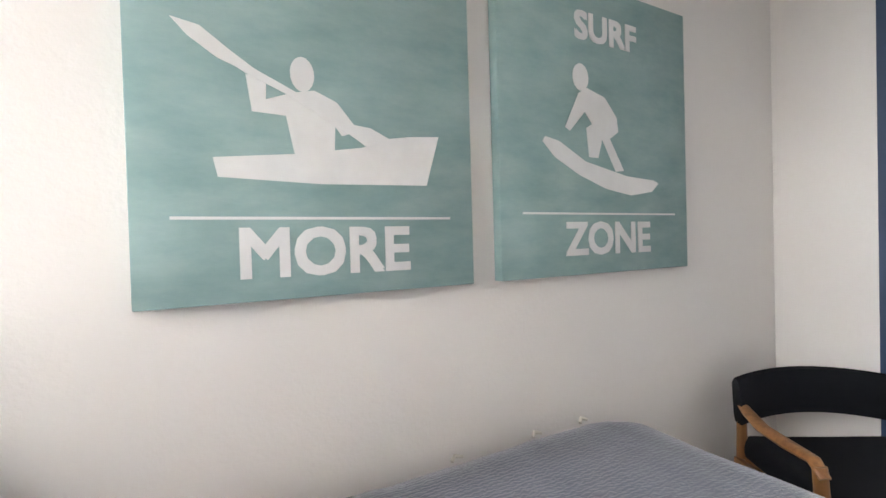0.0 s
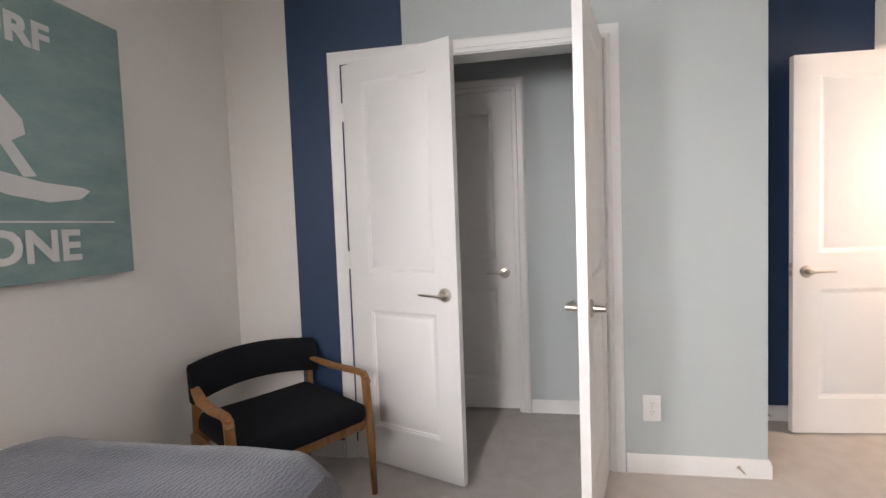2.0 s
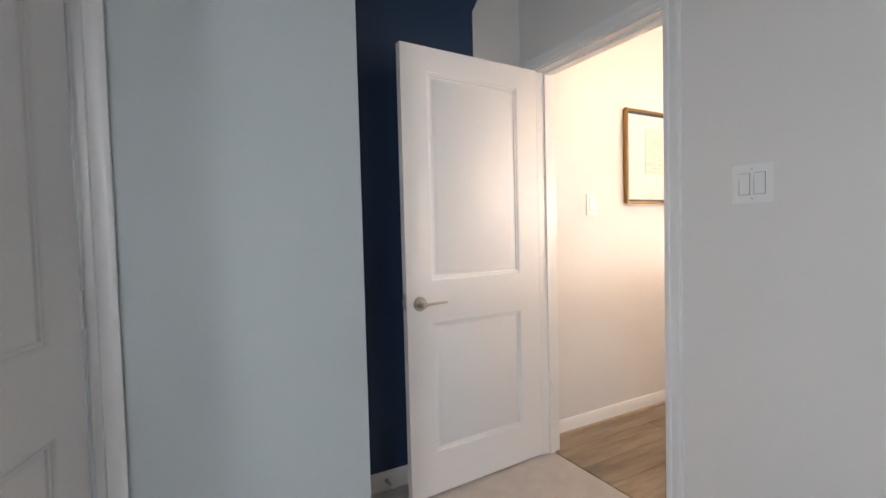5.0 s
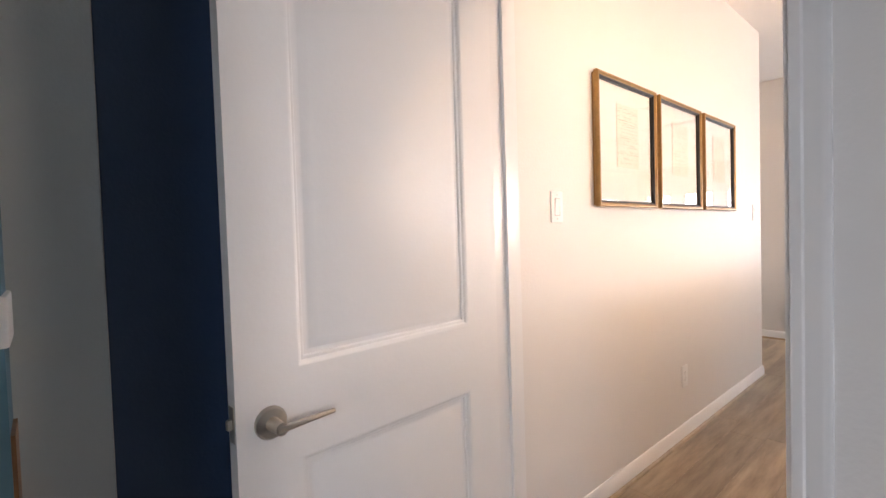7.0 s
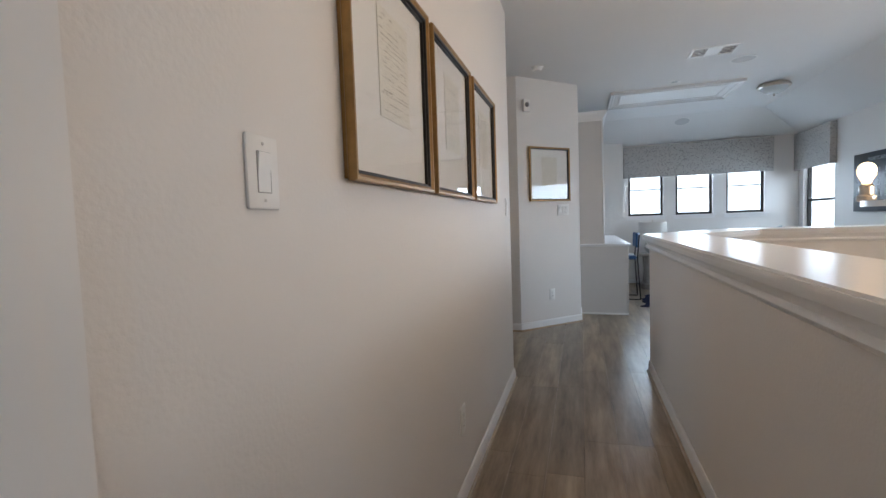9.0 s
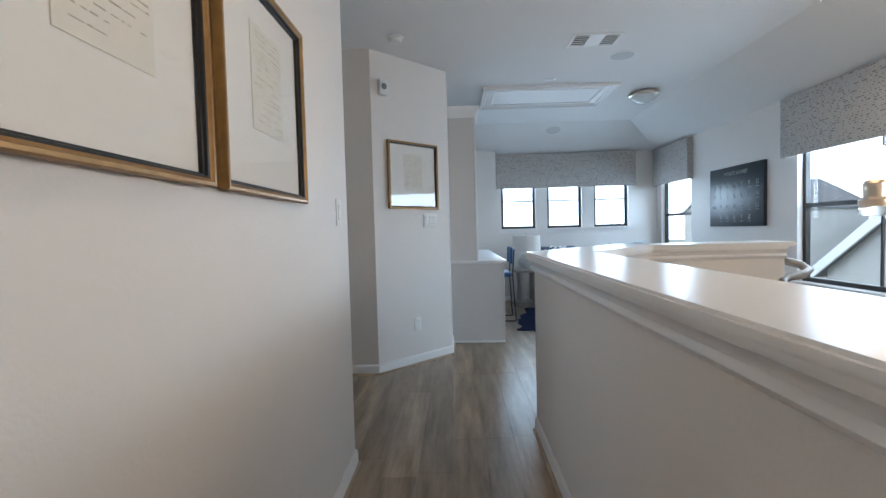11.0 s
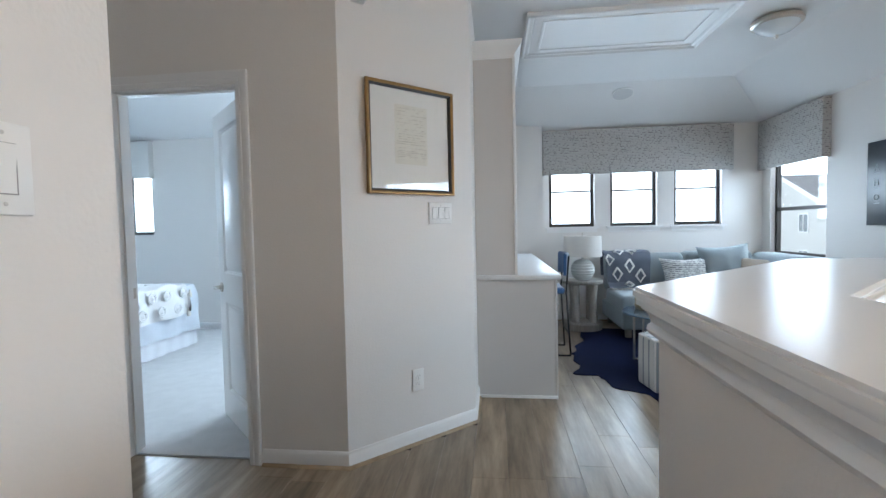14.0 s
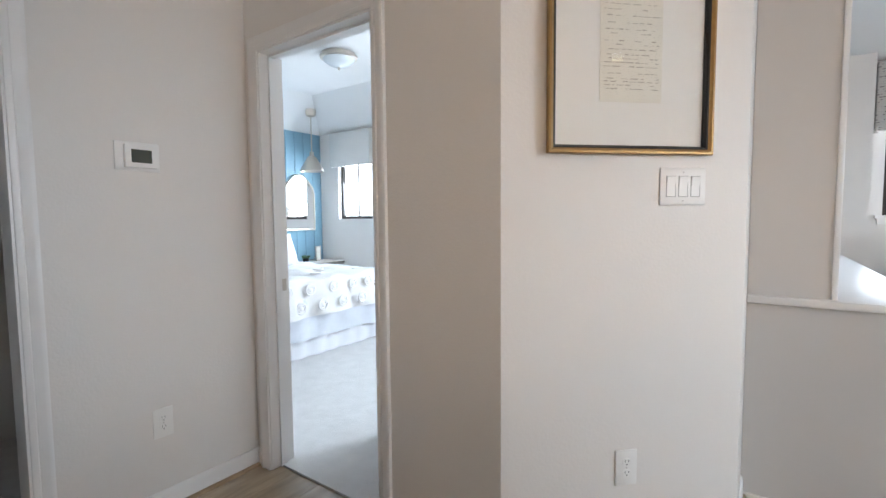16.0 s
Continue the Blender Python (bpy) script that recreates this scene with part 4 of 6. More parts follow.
# ---- soft things ----
def cushion(w, d, h, n=14, seed=0, wob=0.012, ears=0.05, pinch=0.45):
    """A stuffed pad: w by d on the ground, h thick, thin towards its edges."""
    bm = bmesh.new()
    grid = {}
    for s in (1, -1):
        for i in range(n + 1):
            for j in range(n + 1):
                u, v = 2 * i / n - 1, 2 * j / n - 1
                edge = (1 - abs(u) ** 3.5) * (1 - abs(v) ** 3.5)
                z = s * h / 2 * max(0.0, edge) ** pinch
                k = 1 - ears * (1 - abs(v) ** 2) * abs(u) ** 2
                k2 = 1 - ears * (1 - abs(u) ** 2) * abs(v) ** 2
                z += wob * noise.noise((u * 2.3 + seed * 3.1, v * 2.3, s)) * max(0.0, edge)
                if s < 0 and (i in (0, n) or j in (0, n)):
                    grid[s, i, j] = grid[1, i, j]
                else:
                    grid[s, i, j] = bm.verts.new((u * w / 2 * k, v * d / 2 * k2, z))
    for s in (1, -1):
        for i in range(n):
            for j in range(n):
                bm.faces.new((grid[s, i, j], grid[s, i + 1, j], grid[s, i + 1, j + 1], grid[s, i, j + 1]))
    return bm


def soft_block(x0, y0, z0, x1, y1, z1, r=0.05, wob=0.006, cuts=10, seed=0):
    """An upholstered block with rounded edges and a slightly uneven surface."""
    bm = bmesh.new()
    box(bm, x0, y0, z0, x1, y1, z1, r, 4)
    bmesh.ops.triangulate(bm, faces=[f for f in bm.faces if len(f.verts) > 4])
    es = [e for e in bm.edges if e.calc_length() > 0.16]
    bmesh.ops.subdivide_edges(bm, edges=es, cuts=cuts, use_grid_fill=True)
    for v in bm.verts:
        k = noise.noise_vector((v.co + Vector((seed, 0, 0))) * 3.1)
        v.co += wob * k
    return bm


QUILT = mat("grey_blue_quilt", (0.062, 0.070, 0.094), 0.9, vary=0.22, scale=5, bump=0.5, bump_scale=300, sheen=0.3)
_nt, _b = nodes_of(QUILT)
_w = _nt.nodes.new("ShaderNodeTexWave")
_w.inputs["Scale"].default_value, _w.inputs["Distortion"].default_value, _w.inputs["Detail Scale"].default_value = 24.0, 6.5, 3.0
_w.bands_direction = "Y"
_tc = _nt.nodes.new("ShaderNodeTexCoord")
_nt.links.new(_tc.outputs["Object"], _w.inputs["Vector"])
_bp = _nt.nodes.new("ShaderNodeBump")
_bp.inputs["Strength"].default_value, _bp.inputs["Distance"].default_value = 0.24, 0.008
_nt.links.new(_w.outputs["Fac"], _bp.inputs["Height"])
_nt.links.new(_bp.outputs["Normal"], _b.inputs["Normal"])
CREAM = mat("cream_cotton", (0.66, 0.62, 0.55), 0.9, vary=0.1, scale=20)
LEAFY = mat("green_leaf_print", (0.02, 0.06, 0.045), 0.85, vary=0.6, scale=14)


def quilted_bed(m, lay, label, w=1.07, long=2.03, top=0.655):
    """A twin bed, head at x=0, foot at x=long, y from 0 to w."""
    bd = thing("twin_bed", m, label, "bed", "twin beds")
    part("base", bbox(0.02, 0.05, 0.06, long - 0.08, w - 0.05, 0.30), GREYWOOD, bd)
    part("mattress", bbox(0.02, 0.04, 0.30, long - 0.06, w - 0.04, 0.55, 0.04), CREAM, bd)
    bm = bmesh.new()
    nx, ny = 70, 44
    x0, x1, y0, y1 = 0.0, long, -0.02, w + 0.02
    vs = []
    for i in range(nx + 1):
        row = []
        for j in range(ny + 1):
            u, v = i / nx, j / ny
            X, Y = x0 + (x1 - x0) * u, y0 + (y1 - y0) * v
            dx, dy = max(0.0, X - (x1 - 0.10)), max(0.0, abs(Y - w / 2) - (w / 2 - 0.08))
            z = top - 2.2 * dx * dx - 3.0 * dy * dy - 6.0 * dx * dy
            z += 0.010 * noise.noise((X * 5, Y * 3, lay)) + 0.004 * noise.noise((X * 16, Y * 5, lay + 4))
            row.append(bm.verts.new((X, Y, z)))
        vs.append(row)
    for i in range(nx):
        for j in range(ny):
            bm.faces.new((vs[i][j], vs[i + 1][j], vs[i + 1][j + 1], vs[i][j + 1]))
    rim = [vs[0][j] for j in range(ny + 1)] + [vs[i][ny] for i in range(1, nx + 1)] + [vs[nx][j] for j in range(ny - 1, -1, -1)] + [vs[i][0] for i in range(nx - 1, 0, -1)]
    low = []
    for k, v in enumerate(rim):
        c = v.co
        out = Vector((0.02 if c.x > x1 - 0.01 else 0, 0.012 if c.y > y1 - 0.01 else (-0.012 if c.y < y0 + 0.01 else 0), 0))
        low.append(bm.verts.new((c.x + out.x + 0.008 * math.sin(k * 0.7), c.y + out.y + 0.006 * math.sin(k * 0.9), 0.24 + 0.012 * math.sin(k * 0.45))))
    for k in range(len(rim)):
        bm.faces.new((rim[k], rim[(k + 1) % len(rim)], low[(k + 1) % len(rim)], low[k]))
    q = part("quilt", bm, QUILT, bd, "grey-blue crinkled quilt with cream ties")
    for t in (0.32, 0.50, 0.71, 0.84, 0.93):
        X = x0 + (x1 - x0) * t
        bm = tube(bmesh.new(), [(X, w + 0.015, 0.637), (X + 0.012, w + 0.024, 0.645), (X + 0.035, w + 0.02, 0.639)], [0.005, 0.006, 0.004], 7)
        part("tie", bm, CREAM, q, "cream cotton tie")
    part("headboard", bbox(-0.06, 0.0, 0.10, 0.0, w, 1.0, 0.015), GREYWOOD, bd)
    return bd


quilted_bed(pose(-0.60, 0.478, 0), 1, "twin bed under a grey-blue quilt beside the wall", 0.94)
quilted_bed(pose(-0.64, -2.20, 0), 5, "twin bed with ribbed blue quilt beside the wall", 0.88, 1.90, 0.635)
for nm, m, mt, lab in (("pillow", pose(-0.17, 1.335, 0.76, 68, 0, 62), LEAFY, "dark green leaf print pillow on the bed"), ("pillow", pose(-0.38, 0.85, 0.80, 60, 0, 90), CREAM, "cream pillow leaning on the headboard")):
    p = thing(nm, m, lab, "pillow")
    part("cover", cushion(0.50, 0.38, 0.15, 12, 2), mt, p)

# ---- armchair ----
UPH = mat("black_upholstery", (0.006, 0.007, 0.010), 0.9, vary=0.2, scale=30, bump=0.3, bump_scale=600, spec=0.2)
ch = thing("armchair", pose(2.165, 1.05, 0, 0, 0, -34) @ Matrix.Diagonal((1.11, 1.10, 1.08, 1)), "walnut armchair with black padded seat and curved back", "chair")
part("seat", soft_block(-0.245, -0.255, 0.325, 0.245, 0.215, 0.405, 0.03, 0.003, 6), UPH, ch, "black padded seat")
bm = bmesh.new()
cols = []
for k in range(13):
    t = k / 12 * 2 - 1
    xx, yy = 0.265 * t, 0.245 - 0.075 * t * t
    ring = []
    for dz, dy in ((0.0, 0.022), (0.0, -0.018), (0.02, -0.026), (0.12, -0.022), (0.145, -0.012), (0.150, 0.008), (0.13, 0.026), (0.02, 0.028)):
        ring.append(bm.verts.new((xx, yy + dy + 0.10 * dz, 0.475 + dz - 0.018 * t * t)))
    cols.append(ring)
for a, b in zip(cols, cols[1:]):
    for k in range(8):
        bm.faces.new((a[k], a[(k + 1) % 8], b[(k + 1) % 8], b[k]))
bm.faces.new(cols[0])
bm.faces.new(cols[-1][::-1])
part("backrest", bm, UPH, ch, "black padded curved backrest")
for s in (-1, 1):
    part("front_leg", tube(bmesh.new(), [(s * 0.275, -0.235, 0.0), (s * 0.272, -0.225, 0.30), (s * 0.272, -0.205, 0.50)], [0.012, 0.019, 0.017], 10), CHAIRWOOD, ch)
    part("back_leg", tube(bmesh.new(), [(s * 0.235, 0.225, 0.0), (s * 0.242, 0.195, 0.28), (s * 0.245, 0.190, 0.52)], [0.012, 0.019, 0.014], 10), CHAIRWOOD, ch)
    part("armrest", tube(bmesh.new(), [(s * 0.272, -0.225, 0.475), (s * 0.275, -0.19, 0.508), (s * 0.278, -0.10, 0.505), (s * 0.272, 0.03, 0.500), (s * 0.257, 0.13, 0.510), (s * 0.245, 0.20, 0.520)], [0.015, 0.019, 0.022, 0.022, 0.019, 0.014], 10, 0.62), CHAIRWOOD, ch)
    part("side_rail", bbox(s * 0.258 - 0.011, -0.21, 0.285, s * 0.258 + 0.011, 0.20, 0.332, 0.004), CHAIRWOOD, ch)
for y in (-0.215, 0.185):
    part("cross_rail", bbox(-0.25, y - 0.011, 0.285, 0.25, y + 0.011, 0.330, 0.004), CHAIRWOOD, ch)

# ---- loft: built-in counter ----
cab = thing("built_in_cabinet", pose(0, 0, 0), "pale painted built-in base cabinet beside the angled wall", "cabinet")
part("body", bbox(2.165, -8.98, 0.0, 2.728, -8.262, 0.872), CABINET, cab)
part("pedestal", bbox(2.165, -10.94, 0.0, 2.728, -10.36, 0.872), CABINET, cab)
part("back_panel", bbox(2.70, -10.36, 0.0, 2.728, -8.98, 0.872), CABINET, cab)
part("end_panel", bbox(2.162, -8.262, 0.0, 2.728, -8.250, 0.872), CABINET, cab)
part("corner_trim", bbox(2.148, -8.275, 0.0, 2.166, -8.246, 0.872, 0.003), CABINET, cab)
part("toe_moulding", bbox(2.150, -8.248, 0.0, 2.728, -8.236, 0.022, 0.003), TRIM, cab)
for y in (-8.38, -10.40):
    dr = part("door", bbox(2.146, y - 0.505, 0.11, 2.164, y, 0.70, 0.003), CABINET, cab)
    part("pull", tube(bmesh.new(), [(2.146, y - 0.06, 0.58), (2.118, y - 0.06, 0.58), (2.118, y - 0.06, 0.66), (2.146, y - 0.06, 0.66)], 0.005, 8), NICKEL, dr, "nickel bar pull")
    part("drawer", bbox(2.146, y - 0.505, 0.715, 2.164, y, 0.862, 0.003), CABINET, cab)
top = thing("countertop", pose(0, 0, 0), "white countertop running over the built-in cabinet", "countertop")
part("slab", bbox(2.120, -10.945, 0.873, 2.728, -8.225, 0.905, 0.004), mat("white_quartz", (0.70, 0.70, 0.70), 0.36, vary=0.03, scale=9), top)
up = thing("tall_hutch", pose(0, 0, 0), "pale painted wall cabinet with crown moulding above the counter", "cabinet")
part("body", bbox(2.445, -10.94, 0.906, 2.728, -8.262, 2.47), CABINET, up)
part("end_stile", bbox(2.428, -8.275, 0.906, 2.448, -8.255, 2.47, 0.003), TRIM, up)
part("crown", sweep(bmesh.new(), [(2.728, -8.262), (2.445, -8.262), (2.445, -10.94)], [(0, 0), (0.010, 0), (0.016, 0.03), (0.040, 0.055), (0.062, 0.085), (0.066, 0.11), (0, 0.11)], 2.46, -1), TRIM, up)

# ---- loft: counter stool ----
BLUEV = mat("blue_velvet", (0.018, 0.075, 0.20), 0.7, vary=0.12, scale=10, sheen=0.6)
st = thing("counter_stool", pose(2.12, -9.55, 0, 0, 0, -90), "blue velvet counter stool on a thin black metal frame", "stool")
part("seat", soft_block(-0.20, -0.19, 0.60, 0.20, 0.20, 0.665, 0.028, 0.002, 4), BLUEV, st, "blue velvet seat")
bm = bmesh.new()
cols = []
for k in range(9):
    t = k / 8 * 2 - 1
    ring = [bm.verts.new((0.20 * t, -0.235 + 0.05 * t * t + dy, 0.78 + dz)) for dz, dy in ((0, -0.012), (0, 0.014), (0.20, 0.010), (0.215, -0.004), (0.20, -0.018))]
    cols.append(ring)
for a, b in zip(cols, cols[1:]):
    for k in range(5):
        bm.faces.new((a[k], a[(k + 1) % 5], b[(k + 1) % 5], b[k]))
bm.faces.new(cols[0])
bm.faces.new(cols[-1][::-1])
part("backrest", bm, BLUEV, st, "blue velvet backrest")
for s in (-1, 1):
    part("leg", tube(bmesh.new(), [(s * 0.17, 0.17, 0.60), (s * 0.20, 0.215, 0.012)], 0.009, 8), BLACKMETAL, st)
    part("leg", tube(bmesh.new(), [(s * 0.19, -0.225, 0.97), (s * 0.18, -0.20, 0.62), (s * 0.20, -0.235, 0.012)], 0.009, 8), BLACKMETAL, st)
    part("runner", tube(bmesh.new(), [(s * 0.20, 0.215, 0.010), (s * 0.20, -0.235, 0.010)], 0.009, 8), BLACKMETAL, st)
part("foot_bar", tube(bmesh.new(), [(-0.185, 0.20, 0.22), (0.185, 0.20, 0.22)], 0.008, 8), BLACKMETAL, st)
part("foot_bar", tube(bmesh.new(), [(-0.195, -0.222, 0.22), (0.195, -0.222, 0.22)], 0.008, 8), BLACKMETAL, st)

# ---- loft: rug, ottomans, table ----
HIDE = mat("navy_cowhide", (0.0022, 0.006, 0.036), 0.85, vary=0.5, scale=3, bump=0.4, bump_scale=140, spec=0.12)
rug = thing("hide_rug", pose(1.0, -9.25, 0.0), "deep navy dyed cowhide rug with a ragged outline", "rug")
LOBES = ((25, 0.17, 5), (68, 0.24, 5), (52, 0.17, 13), (-68, 0.30, 20), (-100, 0.22, 14))   # direction, reach, breadth of legs and flanks
pts = []
for k in range(180):
    a = 2 * k
    r = 0.87 + 0.06 * noise.noise((math.cos(radians(a)) * 3, math.sin(radians(a)) * 3, 2.0)) + 0.035 * noise.noise((math.cos(radians(a)) * 11, math.sin(radians(a)) * 11, 5.0))
    for c, reach, breadth in LOBES:
        for centre in (c, 190 - c):
            off = (a - centre + 180) % 360 - 180
            r += reach * math.exp(-(off / breadth) ** 2)
    pts.append((r * math.cos(radians(a)), r * math.sin(radians(a))))
part("hide", prism(bmesh.new(), pts, 0.001, 0.007), HIDE, rug)

STRIPE = mat("striped_canvas", (0.66, 0.65, 0.63), 0.85, vary=0.05, bump=0.3, bump_scale=500)
_nt, _b = nodes_of(STRIPE)
_uv = _nt.nodes.new("ShaderNodeUVMap")
_w = _nt.nodes.new("ShaderNodeTexWave")
_w.wave_profile = "SIN"
_w.inputs["Scale"].default_value = 3.6
_rm = _nt.nodes.new("ShaderNodeValToRGB")
_rm.color_ramp.interpolation = "CONSTANT"
_rm.color_ramp.elements[0].color, _rm.color_ramp.elements[1].color = (0.66, 0.65, 0.63, 1), (0.26, 0.29, 0.32, 1)
_rm.color_ramp.elements[1].position = 0.86
_nt.links.new(_uv.outputs[0], _w.inputs["Vector"])
_nt.links.new(_w.outputs["Fac"], _rm.inputs[0])
_nt.links.new(_rm.outputs[0], [n for n in _nt.nodes if n.type == "HUE_SAT"][0].inputs["Color"])


def ottoman(m):
    o = thing("hexagonal_ottoman", m, "white and grey striped hexagonal ottoman on the rug", "ottoman", "striped ottomans")
    R, hh, n = 0.25, 0.40, 6
    bm = bmesh.new()
    uvl = bm.loops.layers.uv.new("UVMap")
    prof = [(0.93, 0.0), (0.985, 0.012), (1.0, 0.03), (1.005, 0.2), (1.0, hh - 0.035), (0.985, hh - 0.018), (0.955, hh - 0.006)]
    rings = []
    for f, z in prof:
        rings.append([bm.verts.new((R * f * math.cos(2 * math.pi * i / n), R * f * math.sin(2 * math.pi * i / n), z)) for i in range(n)])
    for a, b in zip(rings, rings[1:]):
        for i in range(n):
            f = bm.faces.new((a[i], a[(i + 1) % n], b[(i + 1) % n], b[i]))
            for l, u, v in zip(f.loops, (i, i + 1, i + 1, i), (a[0].co.z, a[0].co.z, b[0].co.z, b[0].co.z)):
                l[uvl].uv = (u * R + 0.02, v)
    c = bm.verts.new((0, 0, hh + 0.012))
    for i in range(n):
        f = bm.faces.new((rings[-1][i], rings[-1][(i + 1) % n], c))
        for l in f.loops:
            l[uvl].uv = (l.vert.co.x + 0.3, l.vert.co.y)
    part("cover", bm, STRIPE, o)
    ring = [(R * 0.975 * math.cos(2 * math.pi * i / n), R * 0.975 * math.sin(2 * math.pi * i / n), hh - 0.014) for i in range(n + 1)]
    part("piping", tube(bmesh.new(), ring, 0.006, 6), MATBOARD, o, "white piping")
    return o


ottoman(pose(1.245, -8.535, 0.007, 0, 0, 39))
ottoman(pose(0.71, -8.40, 0.007, 0, 0, 8))

tb = thing("coffee_table", pose(0.95, -9.40, 0.0), "round coffee table with dark glass top on thin steel legs", "table")
part("tabletop", lathe(bmesh.new(), [(0.425, 0.408), (0.430, 0.412), (0.430, 0.420), (0.426, 0.424)], (0, 0, 0), 48), mat("blue_grey_tabletop", (0.10, 0.14, 0.18), 0.12, vary=0.04), tb, "blue-grey glossy round top")
for k in range(4):
    a = math.radians(20 + 90 * k)
    c, s = math.cos(a), math.sin(a)
    part("leg", boxes((0.40 * c - 0.008, 0.40 * s - 0.008, 0.008, 0.40 * c + 0.008, 0.40 * s + 0.008, 0.408)), NICKEL, tb)
for k in range(2):
    a, b = math.radians(20 + 180 * k), math.radians(110 + 180 * k)
    part("stretcher", tube(bmesh.new(), [(0.40 * math.cos(a), 0.40 * math.sin(a), 0.016), (0.40 * math.cos(b), 0.40 * math.sin(b), 0.016)], 0.007, 6), NICKEL, tb)

WEAVE = mat("woven_seagrass", (0.42, 0.33, 0.22), 0.85, vary=0.3, scale=60, bump=0.8, bump_scale=120)


def basket(m, r, h):
    b = thing("lidded_basket", m, "small round woven seagrass basket on the table", "basket", "baskets on the table")
    prof = []
    nr = 8
    for k in range(nr + 1):
        t = k / nr
        prof.append((r * (0.86 + 0.16 * math.sin(math.pi * t)) + (0.003 if k % 2 else 0), h * 0.72 * t))
    part("body", lathe(bmesh.new(), prof, (0, 0, 0), 24), WEAVE, b)
    part("lid", lathe(bmesh.new(), [(r * 0.98, h * 0.73), (r * 1.0, h * 0.80), (r * 0.96, h * 0.92), (r * 0.6, h * 0.98), (r * 0.1, h)], (0, 0, 0), 24), MATBOARD if r > 1 else WEAVE, b, "woven lid")


basket(pose(1.13, -9.55, 0.424), 0.105, 0.115)
basket(pose(1.07, -9.24, 0.424), 0.082, 0.085)
bk = thing("book", pose(0.84, -9.50, 0.424, 0, 0, 24), "thick cream hardback book lying on the table", "book")
part("pages", bbox(-0.16, -0.11, 0.004, 0.16, 0.105, 0.050), MATBOARD, bk)
part("cover", boxes((-0.165, -0.115, 0.0, 0.165, 0.112, 0.004), (-0.165, -0.115, 0.050, 0.165, 0.112, 0.054), (-0.165, 0.108, 0.004, 0.165, 0.112, 0.050)), CREAM, bk)

# ---- loft: sectional sofa ----
SOFA = mat("grey_blue_linen", (0.285, 0.325, 0.34), 0.92, vary=0.08, scale=5, bump=0.5, bump_scale=420, sheen=0.25)
sf = thing("sectional_sofa", pose(0, 0, 0), "grey-blue linen corner sofa below the windows", "sofa")
part("base", soft_block(-0.66, -11.02, 0.10, 1.22, -10.06, 0.30, 0.02, 0.003, 6), SOFA, sf)
part("base", soft_block(-0.66, -10.06, 0.10, 0.24, -8.75, 0.30, 0.02, 0.003, 6), SOFA, sf)
part("seat_cushion", soft_block(0.27, -10.80, 0.29, 1.23, -10.03, 0.475, 0.045, 0.008, 9, 1), SOFA, sf)
part("seat_cushion", soft_block(-0.46, -10.80, 0.29, 0.26, -10.05, 0.475, 0.045, 0.008, 9, 2), SOFA, sf)
part("seat_cushion", soft_block(-0.46, -10.04, 0.29, 0.26, -8.76, 0.475, 0.045, 0.008, 9, 3), SOFA, sf)
part("back_cushion", soft_block(0.30, -11.02, 0.42, 1.22, -10.76, 0.90, 0.07, 0.012, 8, 4), SOFA, sf)
part("back_cushion", soft_block(-0.50, -11.02, 0.42, 0.29, -10.76, 0.91, 0.07, 0.012, 8, 5), SOFA, sf)
part("back_cushion", soft_block(-0.68, -10.75, 0.42, -0.42, -9.78, 0.90, 0.07, 0.012, 8, 6), SOFA, sf)
part("back_cushion", soft_block(-0.68, -9.77, 0.42, -0.42, -8.80, 0.90, 0.07, 0.012, 8, 7), SOFA, sf)
for x, y in ((1.14, -10.13), (1.14, -10.92), (0.16, -8.83), (-0.58, -8.83), (-0.58, -10.92)):
    part("foot", bbox(x - 0.03, y - 0.03, 0.007, x + 0.03, y + 0.03, 0.10), GREYWOOD, sf)

SPOT = mat("dashed_ivory_cotton", (0.55, 0.54, 0.52), 0.9, vary=0.04, bump=0.3, bump_scale=400)
TAN = mat("tan_marbled_cotton", (0.40, 0.34, 0.28), 0.9, vary=0.30, scale=7)


